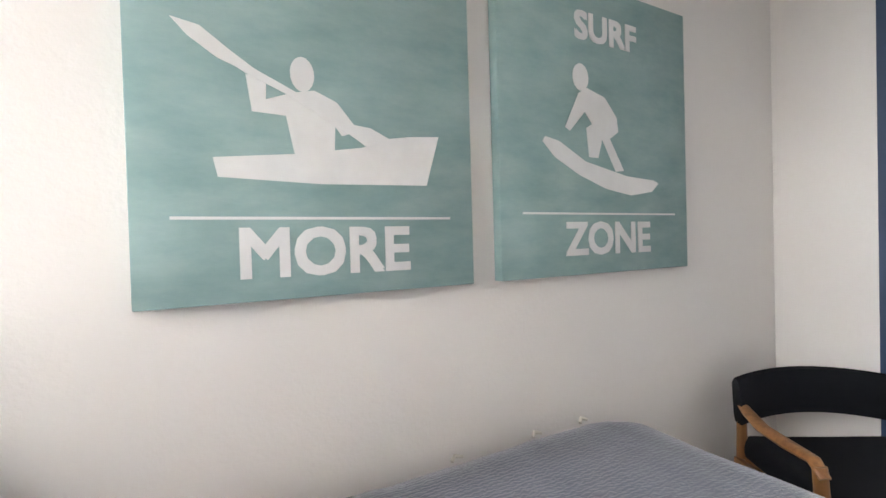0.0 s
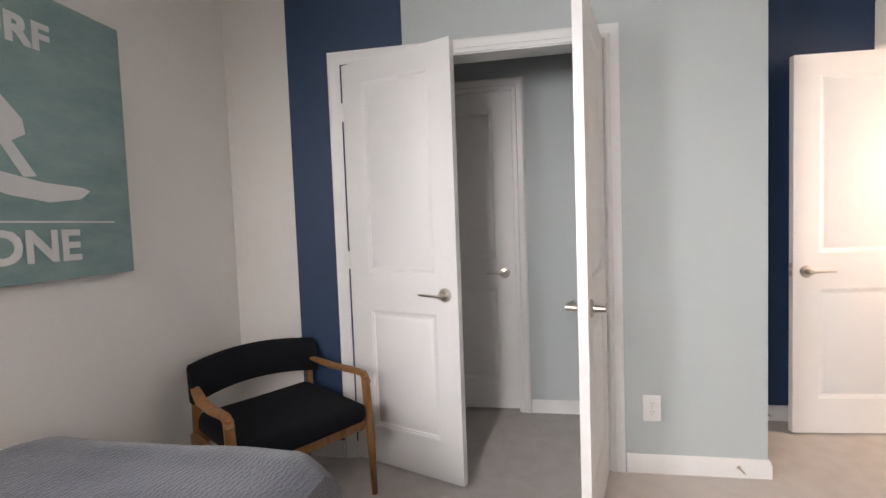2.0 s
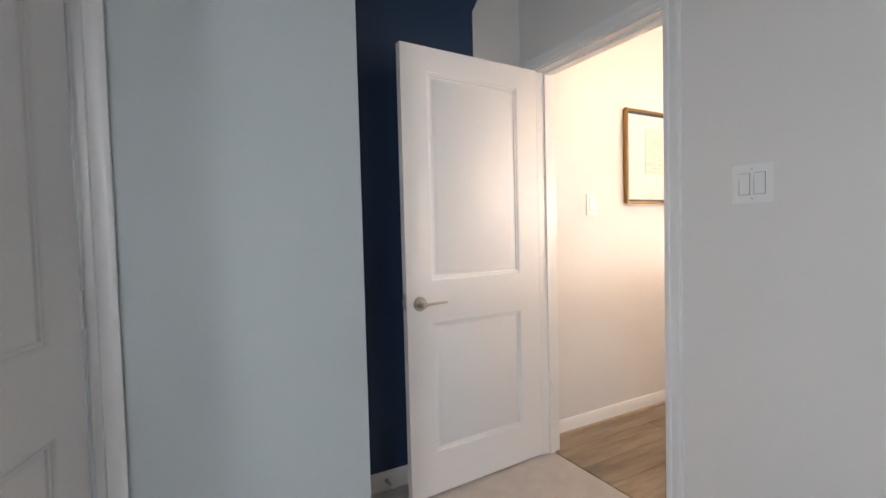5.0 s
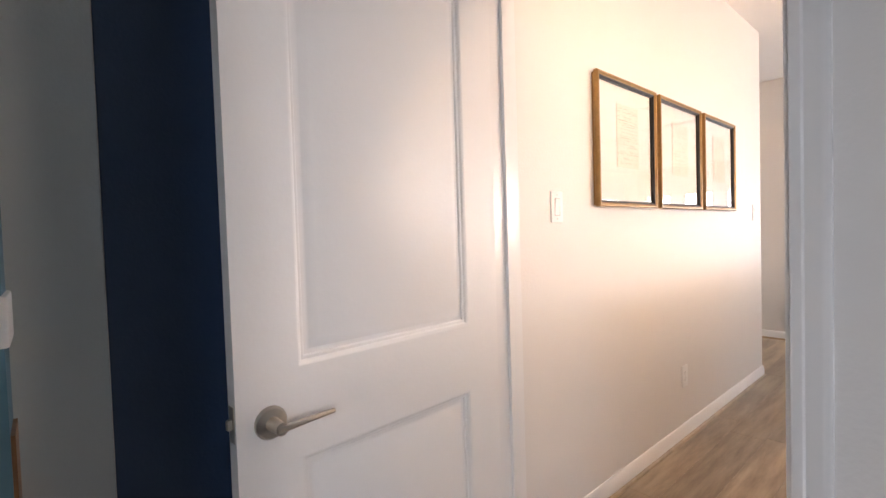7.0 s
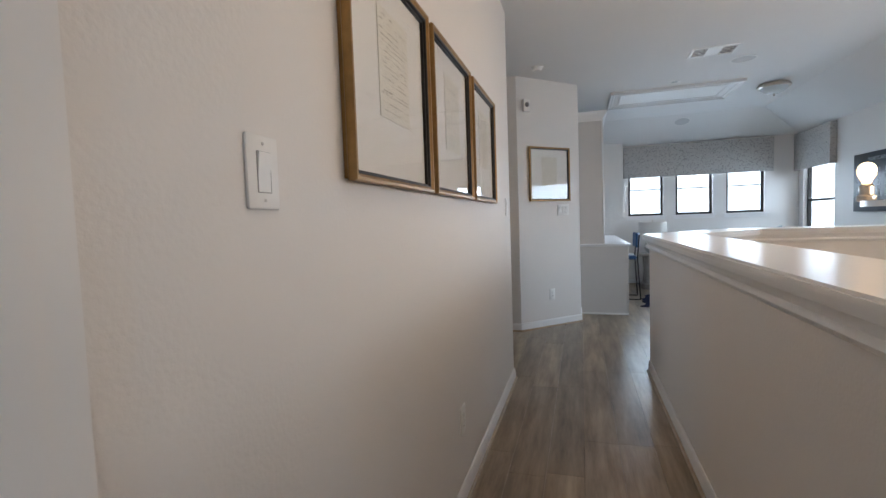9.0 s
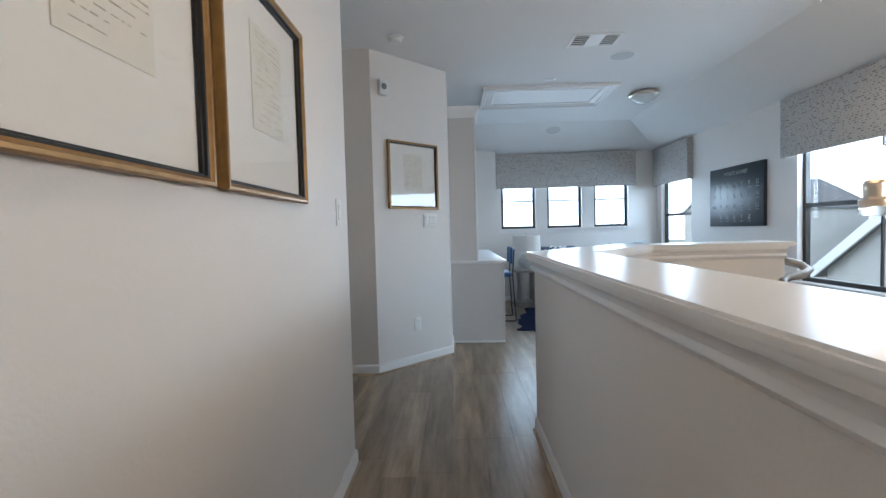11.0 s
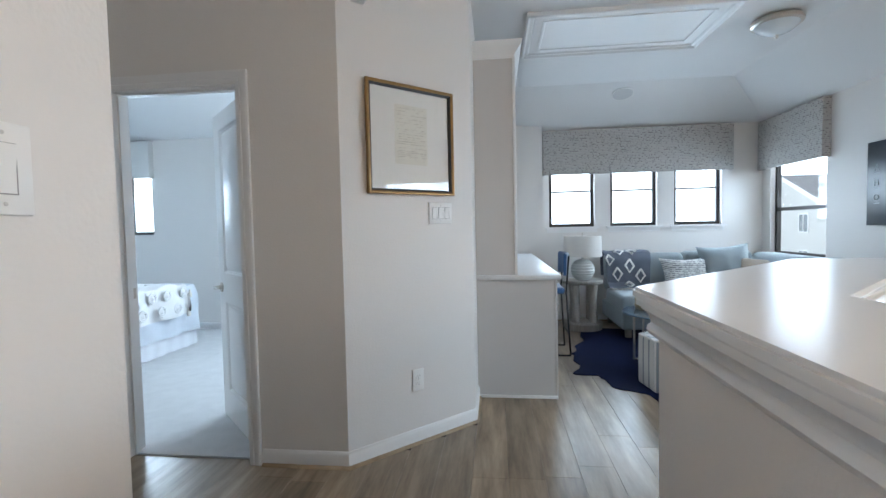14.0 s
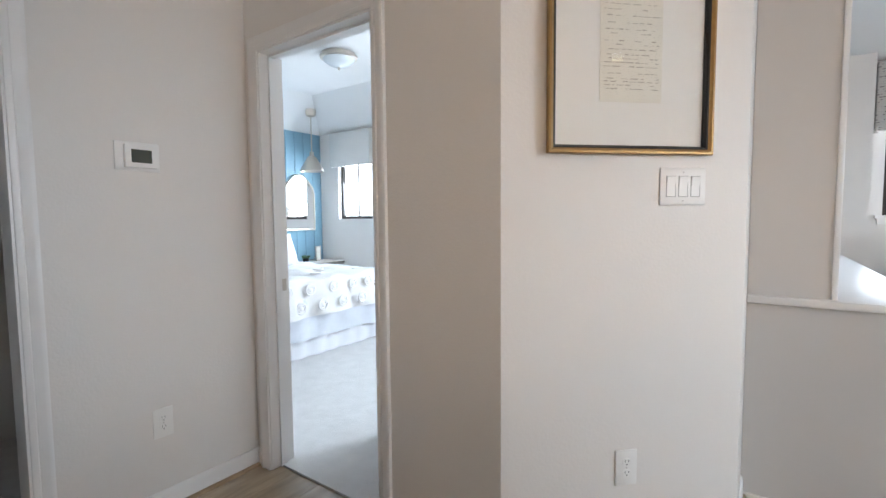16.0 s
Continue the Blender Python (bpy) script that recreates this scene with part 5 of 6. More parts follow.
def dashes(m, dark, pitch, length, thin=0.55, share=0.5):
    """Level rows of short dark stitches across a light cloth; pitch and length in metres."""
    nt, b = nodes_of(m)
    uv = nt.nodes.new("ShaderNodeUVMap")
    wv = nt.nodes.new("ShaderNodeTexWave")
    wv.bands_direction = "Y"
    wv.inputs["Scale"].default_value = 0.31416 / pitch
    wv.inputs["Distortion"].default_value, wv.inputs["Detail"].default_value, wv.inputs["Detail Scale"].default_value = 0.0, 1.0, 0.6
    no = nt.nodes.new("ShaderNodeTexNoise")
    no.inputs["Scale"].default_value, no.inputs["Detail"].default_value = 1.0, 1.0
    mp = nt.nodes.new("ShaderNodeMapping")
    mp.inputs["Scale"].default_value = (1 / length, 1 / pitch, 1)
    nt.links.new(uv.outputs[0], wv.inputs["Vector"])
    nt.links.new(uv.outputs[0], mp.inputs["Vector"])
    sx, fl, cb = nt.nodes.new("ShaderNodeSeparateXYZ"), nt.nodes.new("ShaderNodeMath"), nt.nodes.new("ShaderNodeCombineXYZ")
    fl.operation = "FLOOR"
    row = nt.nodes.new("ShaderNodeMath")
    row.operation, row.inputs[1].default_value = "MULTIPLY", 7.37
    nt.links.new(mp.outputs[0], sx.inputs[0])
    nt.links.new(sx.outputs["X"], cb.inputs["X"])
    nt.links.new(sx.outputs["Y"], fl.inputs[0])
    nt.links.new(fl.outputs[0], row.inputs[0])
    nt.links.new(row.outputs[0], cb.inputs["Y"])
    nt.links.new(cb.outputs[0], no.inputs["Vector"])
    masks = []
    for src, lo, hi in ((wv.outputs["Fac"], thin, thin + 0.2), (no.outputs["Fac"], share, share + 0.06)):
        g = nt.nodes.new("ShaderNodeMapRange")
        g.inputs["From Min"].default_value, g.inputs["From Max"].default_value = lo, hi
        nt.links.new(src, g.inputs["Value"])
        masks.append(g.outputs["Result"])
    mul = nt.nodes.new("ShaderNodeMath")
    mul.operation = "MULTIPLY"
    nt.links.new(masks[0], mul.inputs[0])
    nt.links.new(masks[1], mul.inputs[1])
    mx = nt.nodes.new("ShaderNodeMix")
    mx.data_type = "RGBA"
    hs = [n for n in nt.nodes if n.type == "HUE_SAT"][0]
    mx.inputs["A"].default_value = hs.inputs["Color"].default_value
    mx.inputs["B"].default_value = (*dark, 1)
    nt.links.new(mul.outputs[0], mx.inputs["Factor"])
    nt.links.new(mx.outputs["Result"], hs.inputs["Color"])
    bp = nt.nodes.new("ShaderNodeBump")
    bp.inputs["Strength"].default_value, bp.inputs["Distance"].default_value = 0.6, 0.004
    nt.links.new(wv.outputs["Fac"], bp.inputs["Height"])
    nt.links.new(bp.outputs["Normal"], b.inputs["Normal"])


dashes(SPOT, (0.10, 0.10, 0.11), 0.024, 0.034, 0.62, 0.43)


def planar_uv(ob, ax=(0, 1)):
    me = ob.data
    uvl = me.uv_layers.new(name="UVMap")
    for lp in me.loops:
        co = me.vertices[lp.vertex_index].co
        uvl.data[lp.index].uv = (co[ax[0]], co[ax[1]])
    return ob


def throw_pillow(m, w, h, mt, label, seed):
    p = thing("throw_pillow", m, label, "pillow", "throw pillows on the sofa")
    planar_uv(part("cover", cushion(w, h, 0.17, 14, seed, 0.02, 0.12, 0.5), mt, p))


throw_pillow(pose(0.355, -10.60, 0.655, 112, 0, 4), 0.56, 0.40, SPOT, "ivory throw pillow with dark stitched dashes on the sofa", 3)
throw_pillow(pose(-0.10, -10.62, 0.735, 108, 5, -10), 0.56, 0.54, SOFA, "large plain grey-blue throw pillow on the sofa", 5)
throw_pillow(pose(-0.40, -10.36, 0.665, 114, 0, -42), 0.58, 0.40, TAN, "tan marbled throw pillow in the sofa corner", 8)

# knitted throw with raised diamonds over the sofa's back
THROW = mat("slate_knit", (0.13, 0.145, 0.18), 0.95, vary=0.15, scale=12, bump=0.8, bump_scale=220)
tw = thing("throw_blanket", pose(0.97, 0, 0), "slate knitted throw with raised white diamonds and fringe", "blanket")
path = [(-11.04, 0.60), (-11.035, 0.80), (-10.99, 0.905), (-10.90, 0.925), (-10.80, 0.905), (-10.745, 0.82), (-10.735, 0.68), (-10.72, 0.54), (-10.66, 0.492), (-10.56, 0.488)]


def on_throw(u, s):
    """u across -1..1, s along 0..1."""
    f = s * (len(path) - 1)
    i = min(int(f), len(path) - 2)
    t = f - i
    y = path[i][0] * (1 - t) + path[i + 1][0] * t
    z = path[i][1] * (1 - t) + path[i + 1][1] * t
    return Vector((0.26 * u + 0.02 * math.sin(s * 5) * u, y + 0.006 * math.sin(u * 6 + s * 9), z + 0.006 * math.sin(u * 7)))


bm = bmesh.new()
nu, ns = 16, 36
for off in (0.0, 0.012):
    g = [[bm.verts.new(on_throw(2 * i / nu - 1, j / ns) + Vector((0, off * 0.7, off * 0.7))) for j in range(ns + 1)] for i in range(nu + 1)]
    for i in range(nu):
        for j in range(ns):
            bm.faces.new((g[i][j], g[i + 1][j], g[i + 1][j + 1], g[i][j + 1]))
cloth = part("cloth", bm, THROW, tw)
for cu, cs in ((-0.05, 0.62), (0.52, 0.70), (-0.55, 0.72), (0.0, 0.84), (-0.2, 0.40), (0.35, 0.42), (0.85, 0.55)):
    loop = []
    for du, ds in ((0, -0.065), (0.20, 0), (0, 0.065), (-0.20, 0), (0, -0.065)):
        loop.append(on_throw(max(-0.98, min(0.98, cu + du)), min(0.97, max(0.02, cs + ds))) + Vector((0, 0.016, 0.012)))
    part("diamond", tube(bmesh.new(), loop, 0.013, 6), MATBOARD, cloth, "raised white tufted diamond")
bm = bmesh.new()
for k in range(20):
    u = -0.97 + 1.94 * k / 19
    p = on_throw(u, 1.0)
    tube(bm, [p + Vector((0, 0, 0.004)), p + Vector((0.006 * math.sin(k * 2.0), 0.035, 0.004)), p + Vector((0.012 * math.sin(k * 3.1), 0.075, 0.0))], [0.006, 0.007, 0.004], 5)
part("fringe", bm, CREAM, tw, "cream fringe")["kind"] = "stuff"

# ---- loft: side table and lamp ----
sdt = thing("side_table", pose(1.545, -10.58, 0), "round washed wooden drum side table", "table")
part("tabletop", lathe(bmesh.new(), [(0.215, 0.555), (0.235, 0.565), (0.238, 0.59), (0.23, 0.60)], (0, 0, 0), 36), GREYWOOD, sdt)
for k in range(4):
    a = math.radians(45 + 90 * k)
    part("post", tube(bmesh.new(), [(0.15 * math.cos(a), 0.15 * math.sin(a), 0.10), (0.135 * math.cos(a), 0.135 * math.sin(a), 0.33), (0.15 * math.cos(a), 0.15 * math.sin(a), 0.556)], [0.05, 0.042, 0.05], 10), GREYWOOD, sdt)
part("base", lathe(bmesh.new(), [(0.22, 0.0), (0.225, 0.02), (0.225, 0.085), (0.20, 0.10)], (0, 0, 0), 36), GREYWOOD, sdt)
lp = thing("table_lamp", pose(1.545, -10.58, 0.60), "ribbed white ceramic table lamp with drum shade", "lamp")
prof = []
for k in range(25):
    t = k / 24
    prof.append((0.075 + 0.065 * math.sin(math.pi * min(1, t * 1.02)) ** 0.7 + 0.004 * math.sin(t * 44), 0.005 + 0.235 * t))
part("body", lathe(bmesh.new(), [(0.07, 0.0)] + prof + [(0.02, 0.25), (0.012, 0.29)], (0, 0, 0), 32), mat("glazed_ceramic", (0.55, 0.56, 0.54), 0.35, vary=0.18, scale=9), lp, "ribbed glazed ceramic body")
part("shade", lathe(bmesh.new(), [(0.228, 0.285), (0.216, 0.53), (0.212, 0.53), (0.224, 0.285)], (0, 0, 0), 40, False), mat("linen_shade", (0.70, 0.67, 0.63), 0.85, vary=0.03, bump=0.3, bump_scale=400), lp, "white linen drum shade")
part("finial", lathe(bmesh.new(), [(0.004, 0.50), (0.004, 0.545), (0.008, 0.552), (0.006, 0.565)], (0, 0, 0), 10), NICKEL, lp)
part("diffuser", lathe(bmesh.new(), [(0.19, 0.522), (0.19, 0.525)], (0, 0, 0), 32), MATBOARD, lp)

# ---- valances ----
VAL = mat("nubby_woven_valance", (0.52, 0.50, 0.48), 0.95, vary=0.10, scale=30, bump=0.7, bump_scale=260)
dashes(VAL, (0.15, 0.14, 0.135), 0.020, 0.026, 0.62, 0.54)
VALW = mat("white_linen_valance", (0.66, 0.65, 0.63), 0.9, vary=0.04, bump=0.3, bump_scale=300)


def valance(m, w, z0, z1, d, mt, label):
    """A box valance: x along the wall from the middle, proud towards -y."""
    v = thing("window_valance", m, label, "valance", "window valances")
    planar_uv(part("front", bbox(-w / 2, -d, z0, w / 2, -d + 0.022, z1, 0.005), mt, v), (0, 2))
    for s in (-1, 1):
        planar_uv(part("return", bbox(min(s * w / 2, s * (w / 2 - 0.022)), -d + 0.022, z0, max(s * w / 2, s * (w / 2 - 0.022)), 0.0, z1), mt, v), (1, 2))
    part("board", bbox(-w / 2 + 0.022, -d + 0.022, z1 - 0.02, w / 2 - 0.022, 0.0, z1 - 0.001), TRIM, v)


valance(pose(0.80, -11.068, 0, 0, 0, 180), 2.32, 1.915, 2.475, 0.085, VAL, "nubby grey woven box valance above three windows")
valance(pose(-0.738, -10.46, 0, 0, 0, 90), 1.13, 1.89, 2.48, 0.085, VAL, "nubby grey woven box valance above a tall window")
valance(pose(-0.738, -7.08, 0, 0, 0, 90), 1.90, 1.89, 2.48, 0.085, VAL, "nubby grey woven box valance above the stair window")
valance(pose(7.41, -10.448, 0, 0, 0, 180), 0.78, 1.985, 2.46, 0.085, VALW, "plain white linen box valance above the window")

# ---- alphabet board ----
BOARD = mat("charcoal_board", (0.018, 0.026, 0.036), 0.35, vary=0.25, scale=3)
PALE = mat("pale_print", (0.36, 0.39, 0.40), 0.7, vary=0.2, scale=20)
ab = thing("alphabet_board", pose(-0.738, -8.866, 1.567, 0, 0, 90), "charcoal phonetic alphabet board with pale letters", "wall art")
part("panel", bbox(-0.522, -0.040, -0.362, 0.522, 0, 0.362, 0.002), BOARD, ab)
lettering("PHONETIC ALPHABET", 0.062, PALE, ab, 0.02, -0.0408, 0.275, 0.001, width=0.46)
for r, rowtext in enumerate(("ABCDEFG", "HIJKLMN", "OPQRSTU", "VWXYZ")):
    for c, letter in enumerate(rowtext):
        xx = -0.42 + (c + (1 if r == 3 else 0)) * 0.14
        zz = 0.135 - r * 0.13
        lettering(letter, 0.075, PALE, ab, xx, -0.0408, zz, 0.001, "letter")
        part("caption_bar", bbox(xx - 0.025, -0.0412, zz - 0.050, xx + 0.03, -0.0404, zz - 0.044), PALE, ab)

# ---- stair, handrail ----
for k in range(13):
    y0 = -6.70 + 0.255 * k
    s = structure("stair_step", bbox(-0.735, y0, -0.19 * (k + 1) - 0.19, 0.40, y0 + 0.255 + 0.02, -0.19 * (k + 1), 0.006), CARPET, "carpeted stair step going down", "stair step")
structure("floor_lower", bbox(-0.86, -7.0, -3.0, 2.3, -2.37, -2.9), PLANK, "oak floor of the storey below", "floor")
hr = thing("handrail", pose(0, 0, 0), "washed wooden handrail on black balusters beside the stair", "handrail")
rail = [(0.33, -6.74, 0.965), (0.23, -6.72, 0.957), (0.13, -6.69, 0.925), (0.105, -6.64, 0.888), (0.17, -6.605, 0.862), (0.28, -6.60, 0.845), (0.345, -6.57, 0.82), (0.36, -6.48, 0.76), (0.36, -6.30, 0.625), (0.36, -5.6, 0.10), (0.36, -4.4, -0.79)]
part("rail", tube(bmesh.new(), rail, 0.030, 12), RAILWOOD, hr)
for k in range(14):
    y = -6.50 + 0.12 * k
    zt = 0.80 - (y + 6.52) * 0.745
    part("baluster", bbox(0.353, y - 0.007, -0.19 - 0.745 * (y + 6.6) - 0.03, 0.367, y + 0.007, zt), BLACKMETAL, hr, "square black metal baluster")

# ---- chandelier over the stairwell ----
CX, CY, CZ, CR = 1.09, -4.30, 1.27, 0.50
chd = thing("ring_chandelier", pose(CX, CY, CZ), "satin nickel ring chandelier with bare lit bulbs", "chandelier")
part("ring", sweep(bmesh.new(), [(CR * math.cos(2 * math.pi * k / 48), CR * math.sin(2 * math.pi * k / 48)) for k in range(48)], [(-0.02, -0.012), (0.02, -0.012), (0.02, 0.012), (-0.02, 0.012)], 0, 1, True), NICKEL, chd, "flat nickel ring")
BULB = glowing("lit_bulb", (1.0, 0.66, 0.34), 12.0)
for k in range(9):
    a = 2 * math.pi * k / 9 + 0.22
    c, s = CR * math.cos(a), CR * math.sin(a)
    sk = part("socket", lathe(bmesh.new(), [(0.030, 0.010), (0.034, 0.016), (0.034, 0.032), (0.024, 0.040), (0.026, 0.075), (0.018, 0.085)], (c, s, 0), 16), NICKEL, chd)
    part("bulb", lathe(bmesh.new(), [(0.013, 0.084), (0.019, 0.100), (0.030, 0.122), (0.033, 0.142), (0.029, 0.162), (0.017, 0.174), (0.004, 0.178)], (c, s, 0), 16), BULB, sk, "lit clear bulb")
for k in range(3):
    a = 2 * math.pi * k / 3 + 0.05
    part("rod", tube(bmesh.new(), [(CR * math.cos(a), CR * math.sin(a), 0.01), (0.02 * math.cos(a), 0.02 * math.sin(a), 0.78)], 0.005, 6), NICKEL, chd)
part("stem", tube(bmesh.new(), [(0, 0, 0.76), (0, 0, H - CZ - 0.02)], 0.008, 8), NICKEL, chd)
part("canopy", lathe(bmesh.new(), [(0.02, H - CZ - 0.035), (0.06, H - CZ - 0.025), (0.065, H - CZ)], (0, 0, 0), 20), NICKEL, chd)
bulb_light("chandelier_lamp", (CX, CY, CZ + 0.16), 105, WARM, 0.30)

# ---- guest bedroom ----
for k in range(21):
    y = -10.45 + 0.15 * (k + 1)
    part("panel_batten", bbox(8.092, y - 0.008, 0.09, 8.099, y + 0.008, 2.48), PANELBLUE, bpy.data.objects["wall_guest_east"])
WHITEC = mat("white_coverlet", (0.74, 0.73, 0.72), 0.9, vary=0.06, scale=8, bump=0.4, bump_scale=200)
GREYC = mat("grey_linen_cover", (0.60, 0.63, 0.68), 0.9, vary=0.14, scale=6, bump=0.3, bump_scale=250)
SKIRT = mat("pale_bed_skirt", (0.74, 0.75, 0.78), 0.9, vary=0.05, scale=8)
gb = thing("guest_bed", pose(6.0, -8.92, 0.008), "queen bed with grey cover, white tufted throw and pleated skirt", "bed")
part("base", bbox(0.03, -0.76, 0.0, 2.02, 0.76, 0.30), SKIRT, gb)
bm = bmesh.new()
edge = []
for k in range(0, 61):
    edge.append((0.0, -0.80 + 1.60 * k / 60))
edge = [(2.03, -0.80 - 0.0)] + [(2.03 - 2.03 * k / 40, -0.80) for k in range(1, 40)] + edge + [(2.03 * k / 40, 0.80) for k in range(1, 41)]
ra, rb = [], []
for k, (x, y) in enumerate(edge):
    w = 0.012 * math.sin(k * 0.9) + 0.008 * math.sin(k * 0.37)
    ra.append(bm.verts.new((x + 0.01, y * 0.985, 0.38)))
    rb.append(bm.verts.new((x + w, y + w * (1 if y > 0 else -1) * 0.6, 0.004)))
for k in range(len(edge) - 1):
    bm.faces.new((ra[k], ra[k + 1], rb[k + 1], rb[k]))
part("bed_skirt", bm, SKIRT, gb, "pale gathered bed skirt")


def drape(x0, x1, y0, y1, ztop, drop, seed, wob, nx=46, ny=46):
    """A cloth over the bed that hangs down over the foot and the sides."""
    bm = bmesh.new()
    g = []
    for i in range(nx + 1):
        row = []
        for j in range(ny + 1):
            u = x0 - drop + (x1 - x0 + drop) * i / nx
            v = y0 - drop + (y1 - y0 + 2 * drop) * j / ny
            hx = max(0.0, x0 - u)
            hy = max(0.0, y0 - v, v - y1)
            x, y = max(u, x0), min(max(v, y0), y1)
            hang = max(hx, hy)
            rnd_ = 0.05
            z = ztop - (hang if hang > rnd_ else hang * hang / rnd_)
            bulge = 0.03 * min(1.0, hang / 0.12)
            fold = wob * noise.noise((u * 5 + seed, v * 5, 1.0)) + wob * 0.6 * math.sin(v * 14 + 3 * noise.noise((u * 2, v * 2, seed)))
            if hx >= hy and hx > 0:
                x -= bulge + fold * min(1, hang * 6) * 1.2
            elif hy > 0:
                y += (bulge + fold * min(1, hang * 6)) * (1 if v > y1 else -1)
            z += fold * 0.8 if hang == 0 else 0
            if hx > 0 and hy > 0:
                z = ztop - max(hx, hy) * 0.92
            row.append(bm.verts.new((x, y, z)))
        g.append(row)
    for i in range(nx):
        for j in range(ny):
            bm.faces.new((g[i][j], g[i + 1][j], g[i + 1][j + 1], g[i][j + 1]))
    return bm


part("mattress", bbox(0.03, -0.77, 0.30, 2.02, 0.77, 0.60, 0.05), SKIRT, gb)
part("cover", drape(0.0, 2.0, -0.79, 0.79, 0.675, 0.50, 1, 0.020), GREYC, gb, "grey linen bed cover")
tv = part("tufted_throw", drape(-0.035, 1.05, -0.60, 0.84, 0.705, 0.33, 4, 0.030), WHITEC, gb, "white throw with raised tufts and tassels")
rt = random.Random(2)
for row, (cz, cx) in enumerate(((0.62, -0.078), (0.47, -0.088))):
    for k in range(6):
        cy = -0.52 + 0.24 * k + 0.12 * (row % 2) + rt.uniform(-0.02, 0.02)
        bm = lathe(bmesh.new(), [(0.056, 0.0), (0.054, 0.008), (0.044, 0.010), (0.040, 0.006), (0.030, 0.012), (0.024, 0.006), (0.013, 0.013), (0.003, 0.014)], (0, 0, 0), 18)
        for vert in bm.verts:
            vert.co.x *= 1 + 0.10 * noise.noise((vert.co.x * 40, vert.co.y * 40, k + row * 7.0))
        bmesh.ops.transform(bm, matrix=Matrix.Translation((cx, cy, cz)) @ Matrix.Rotation(-math.pi / 2, 4, "Y"), verts=bm.verts)
        part("tuft", bm, WHITEC, tv, "raised round tuft")
for k in range(5):
    bm = lathe(bmesh.new(), [(0.060, 0.0), (0.056, 0.010), (0.044, 0.012), (0.040, 0.007), (0.026, 0.013), (0.003, 0.014)], (0.22 + 0.30 * (k % 2), -0.40 + 0.27 * k, 0.712), 18)
    part("tuft", bm, WHITEC, tv, "raised round tuft")
for x, y, z in ((0.10, -0.86, 0.60), (-0.04, -0.66, 0.62), (-0.05, -0.63, 0.50), (-0.06, -0.60, 0.42)):
    part("tassel", lathe(bmesh.new(), [(0.022, -0.07), (0.018, -0.03), (0.010, -0.006), (0.012, 0.006), (0.004, 0.014)], (x, y, z), 10), CREAM, tv, "cream tassel")
part("headboard", bbox(2.03, -0.80, 0.0, 2.085, 0.80, 1.15, 0.02), GREYC, gb)
for y in (-0.42, 0.36):
    p = thing("bed_pillow", pose(7.72, -8.92 + y, 0.86, 66, 0, -90), "plump white pillow leaning at the head of the bed", "pillow", "bed pillows")
    part("cover", cushion(0.66, 0.44, 0.20, 12, 6), WHITEC, p)
p = thing("bed_pillow", pose(7.48, -9.20, 0.80, 58, 0, -84), "small white pillow in front of the others", "pillow", "bed pillows")
part("cover", cushion(0.52, 0.38, 0.17, 12, 9), WHITEC, p)

ns_ = thing("nightstand", pose(7.82, -10.10, 0.008), "washed wooden nightstand beside the bed", "nightstand")
part("top", bbox(-0.25, -0.30, 0.62, 0.26, 0.30, 0.65, 0.004), GREYWOOD, ns_)
part("body", bbox(-0.23, -0.28, 0.14, 0.25, 0.28, 0.62), GREYWOOD, ns_)
for z in (0.17, 0.40):
    dw = part("drawer", bbox(-0.242, -0.26, z, -0.23, 0.26, z + 0.20, 0.003), GREYWOOD, ns_)
    part("knob", lathe(bmesh.new(), [(0.006, 0), (0.012, 0.01), (0.004, 0.02)], (-0.255, 0, z + 0.10), 10), NICKEL, dw)
for x in (-0.2, 0.22):
    for y in (-0.25, 0.25):
        part("leg", bbox(x - 0.02, y - 0.02, 0.0, x + 0.02, y + 0.02, 0.14), GREYWOOD, ns_)
pf = thing("photo_frame", pose(7.86, -10.16, 0.658, 0, 0, -62), "small silver photo frame with a plain pale picture", "photo frame")
part("frame", boxes((-0.085, -0.012, 0, 0.085, 0.0, 0.015), (-0.085, -0.012, 0.195, 0.085, 0, 0.21), (-0.085, -0.012, 0.015, -0.07, 0, 0.195), (0.07, -0.012, 0.015, 0.085, 0, 0.195)), NICKEL, pf)
part("picture", bbox(-0.07, -0.008, 0.015, 0.07, -0.003, 0.195), PAPER, pf)
part("stand", tube(bmesh.new(), [(0, 0.0, 0.15), (0, 0.07, 0.003)], 0.005, 6), NICKEL, pf)
gp = thing("potted_succulent", pose(7.80, -9.90, 0.658), "small green succulent in a dark pot", "plant")
part("pot", lathe(bmesh.new(), [(0.035, 0), (0.045, 0.06), (0.041, 0.06), (0.036, 0.05)], (0, 0, 0), 18), BLACKMETAL, gp)
GREEN = mat("succulent_leaf", (0.07, 0.15, 0.06), 0.5, vary=0.3, scale=30)
for k in range(14):
    a = k * 2.4
    r = 0.015 + 0.0022 * k
    part("leaf", tube(bmesh.new(), [(0.3 * r * math.cos(a), 0.3 * r * math.sin(a), 0.045), (r * math.cos(a), r * math.sin(a), 0.075), (1.7 * r * math.cos(a), 1.7 * r * math.sin(a), 0.105 - 0.001 * k)], [0.006, 0.010, 0.001], 6), GREEN, gp)

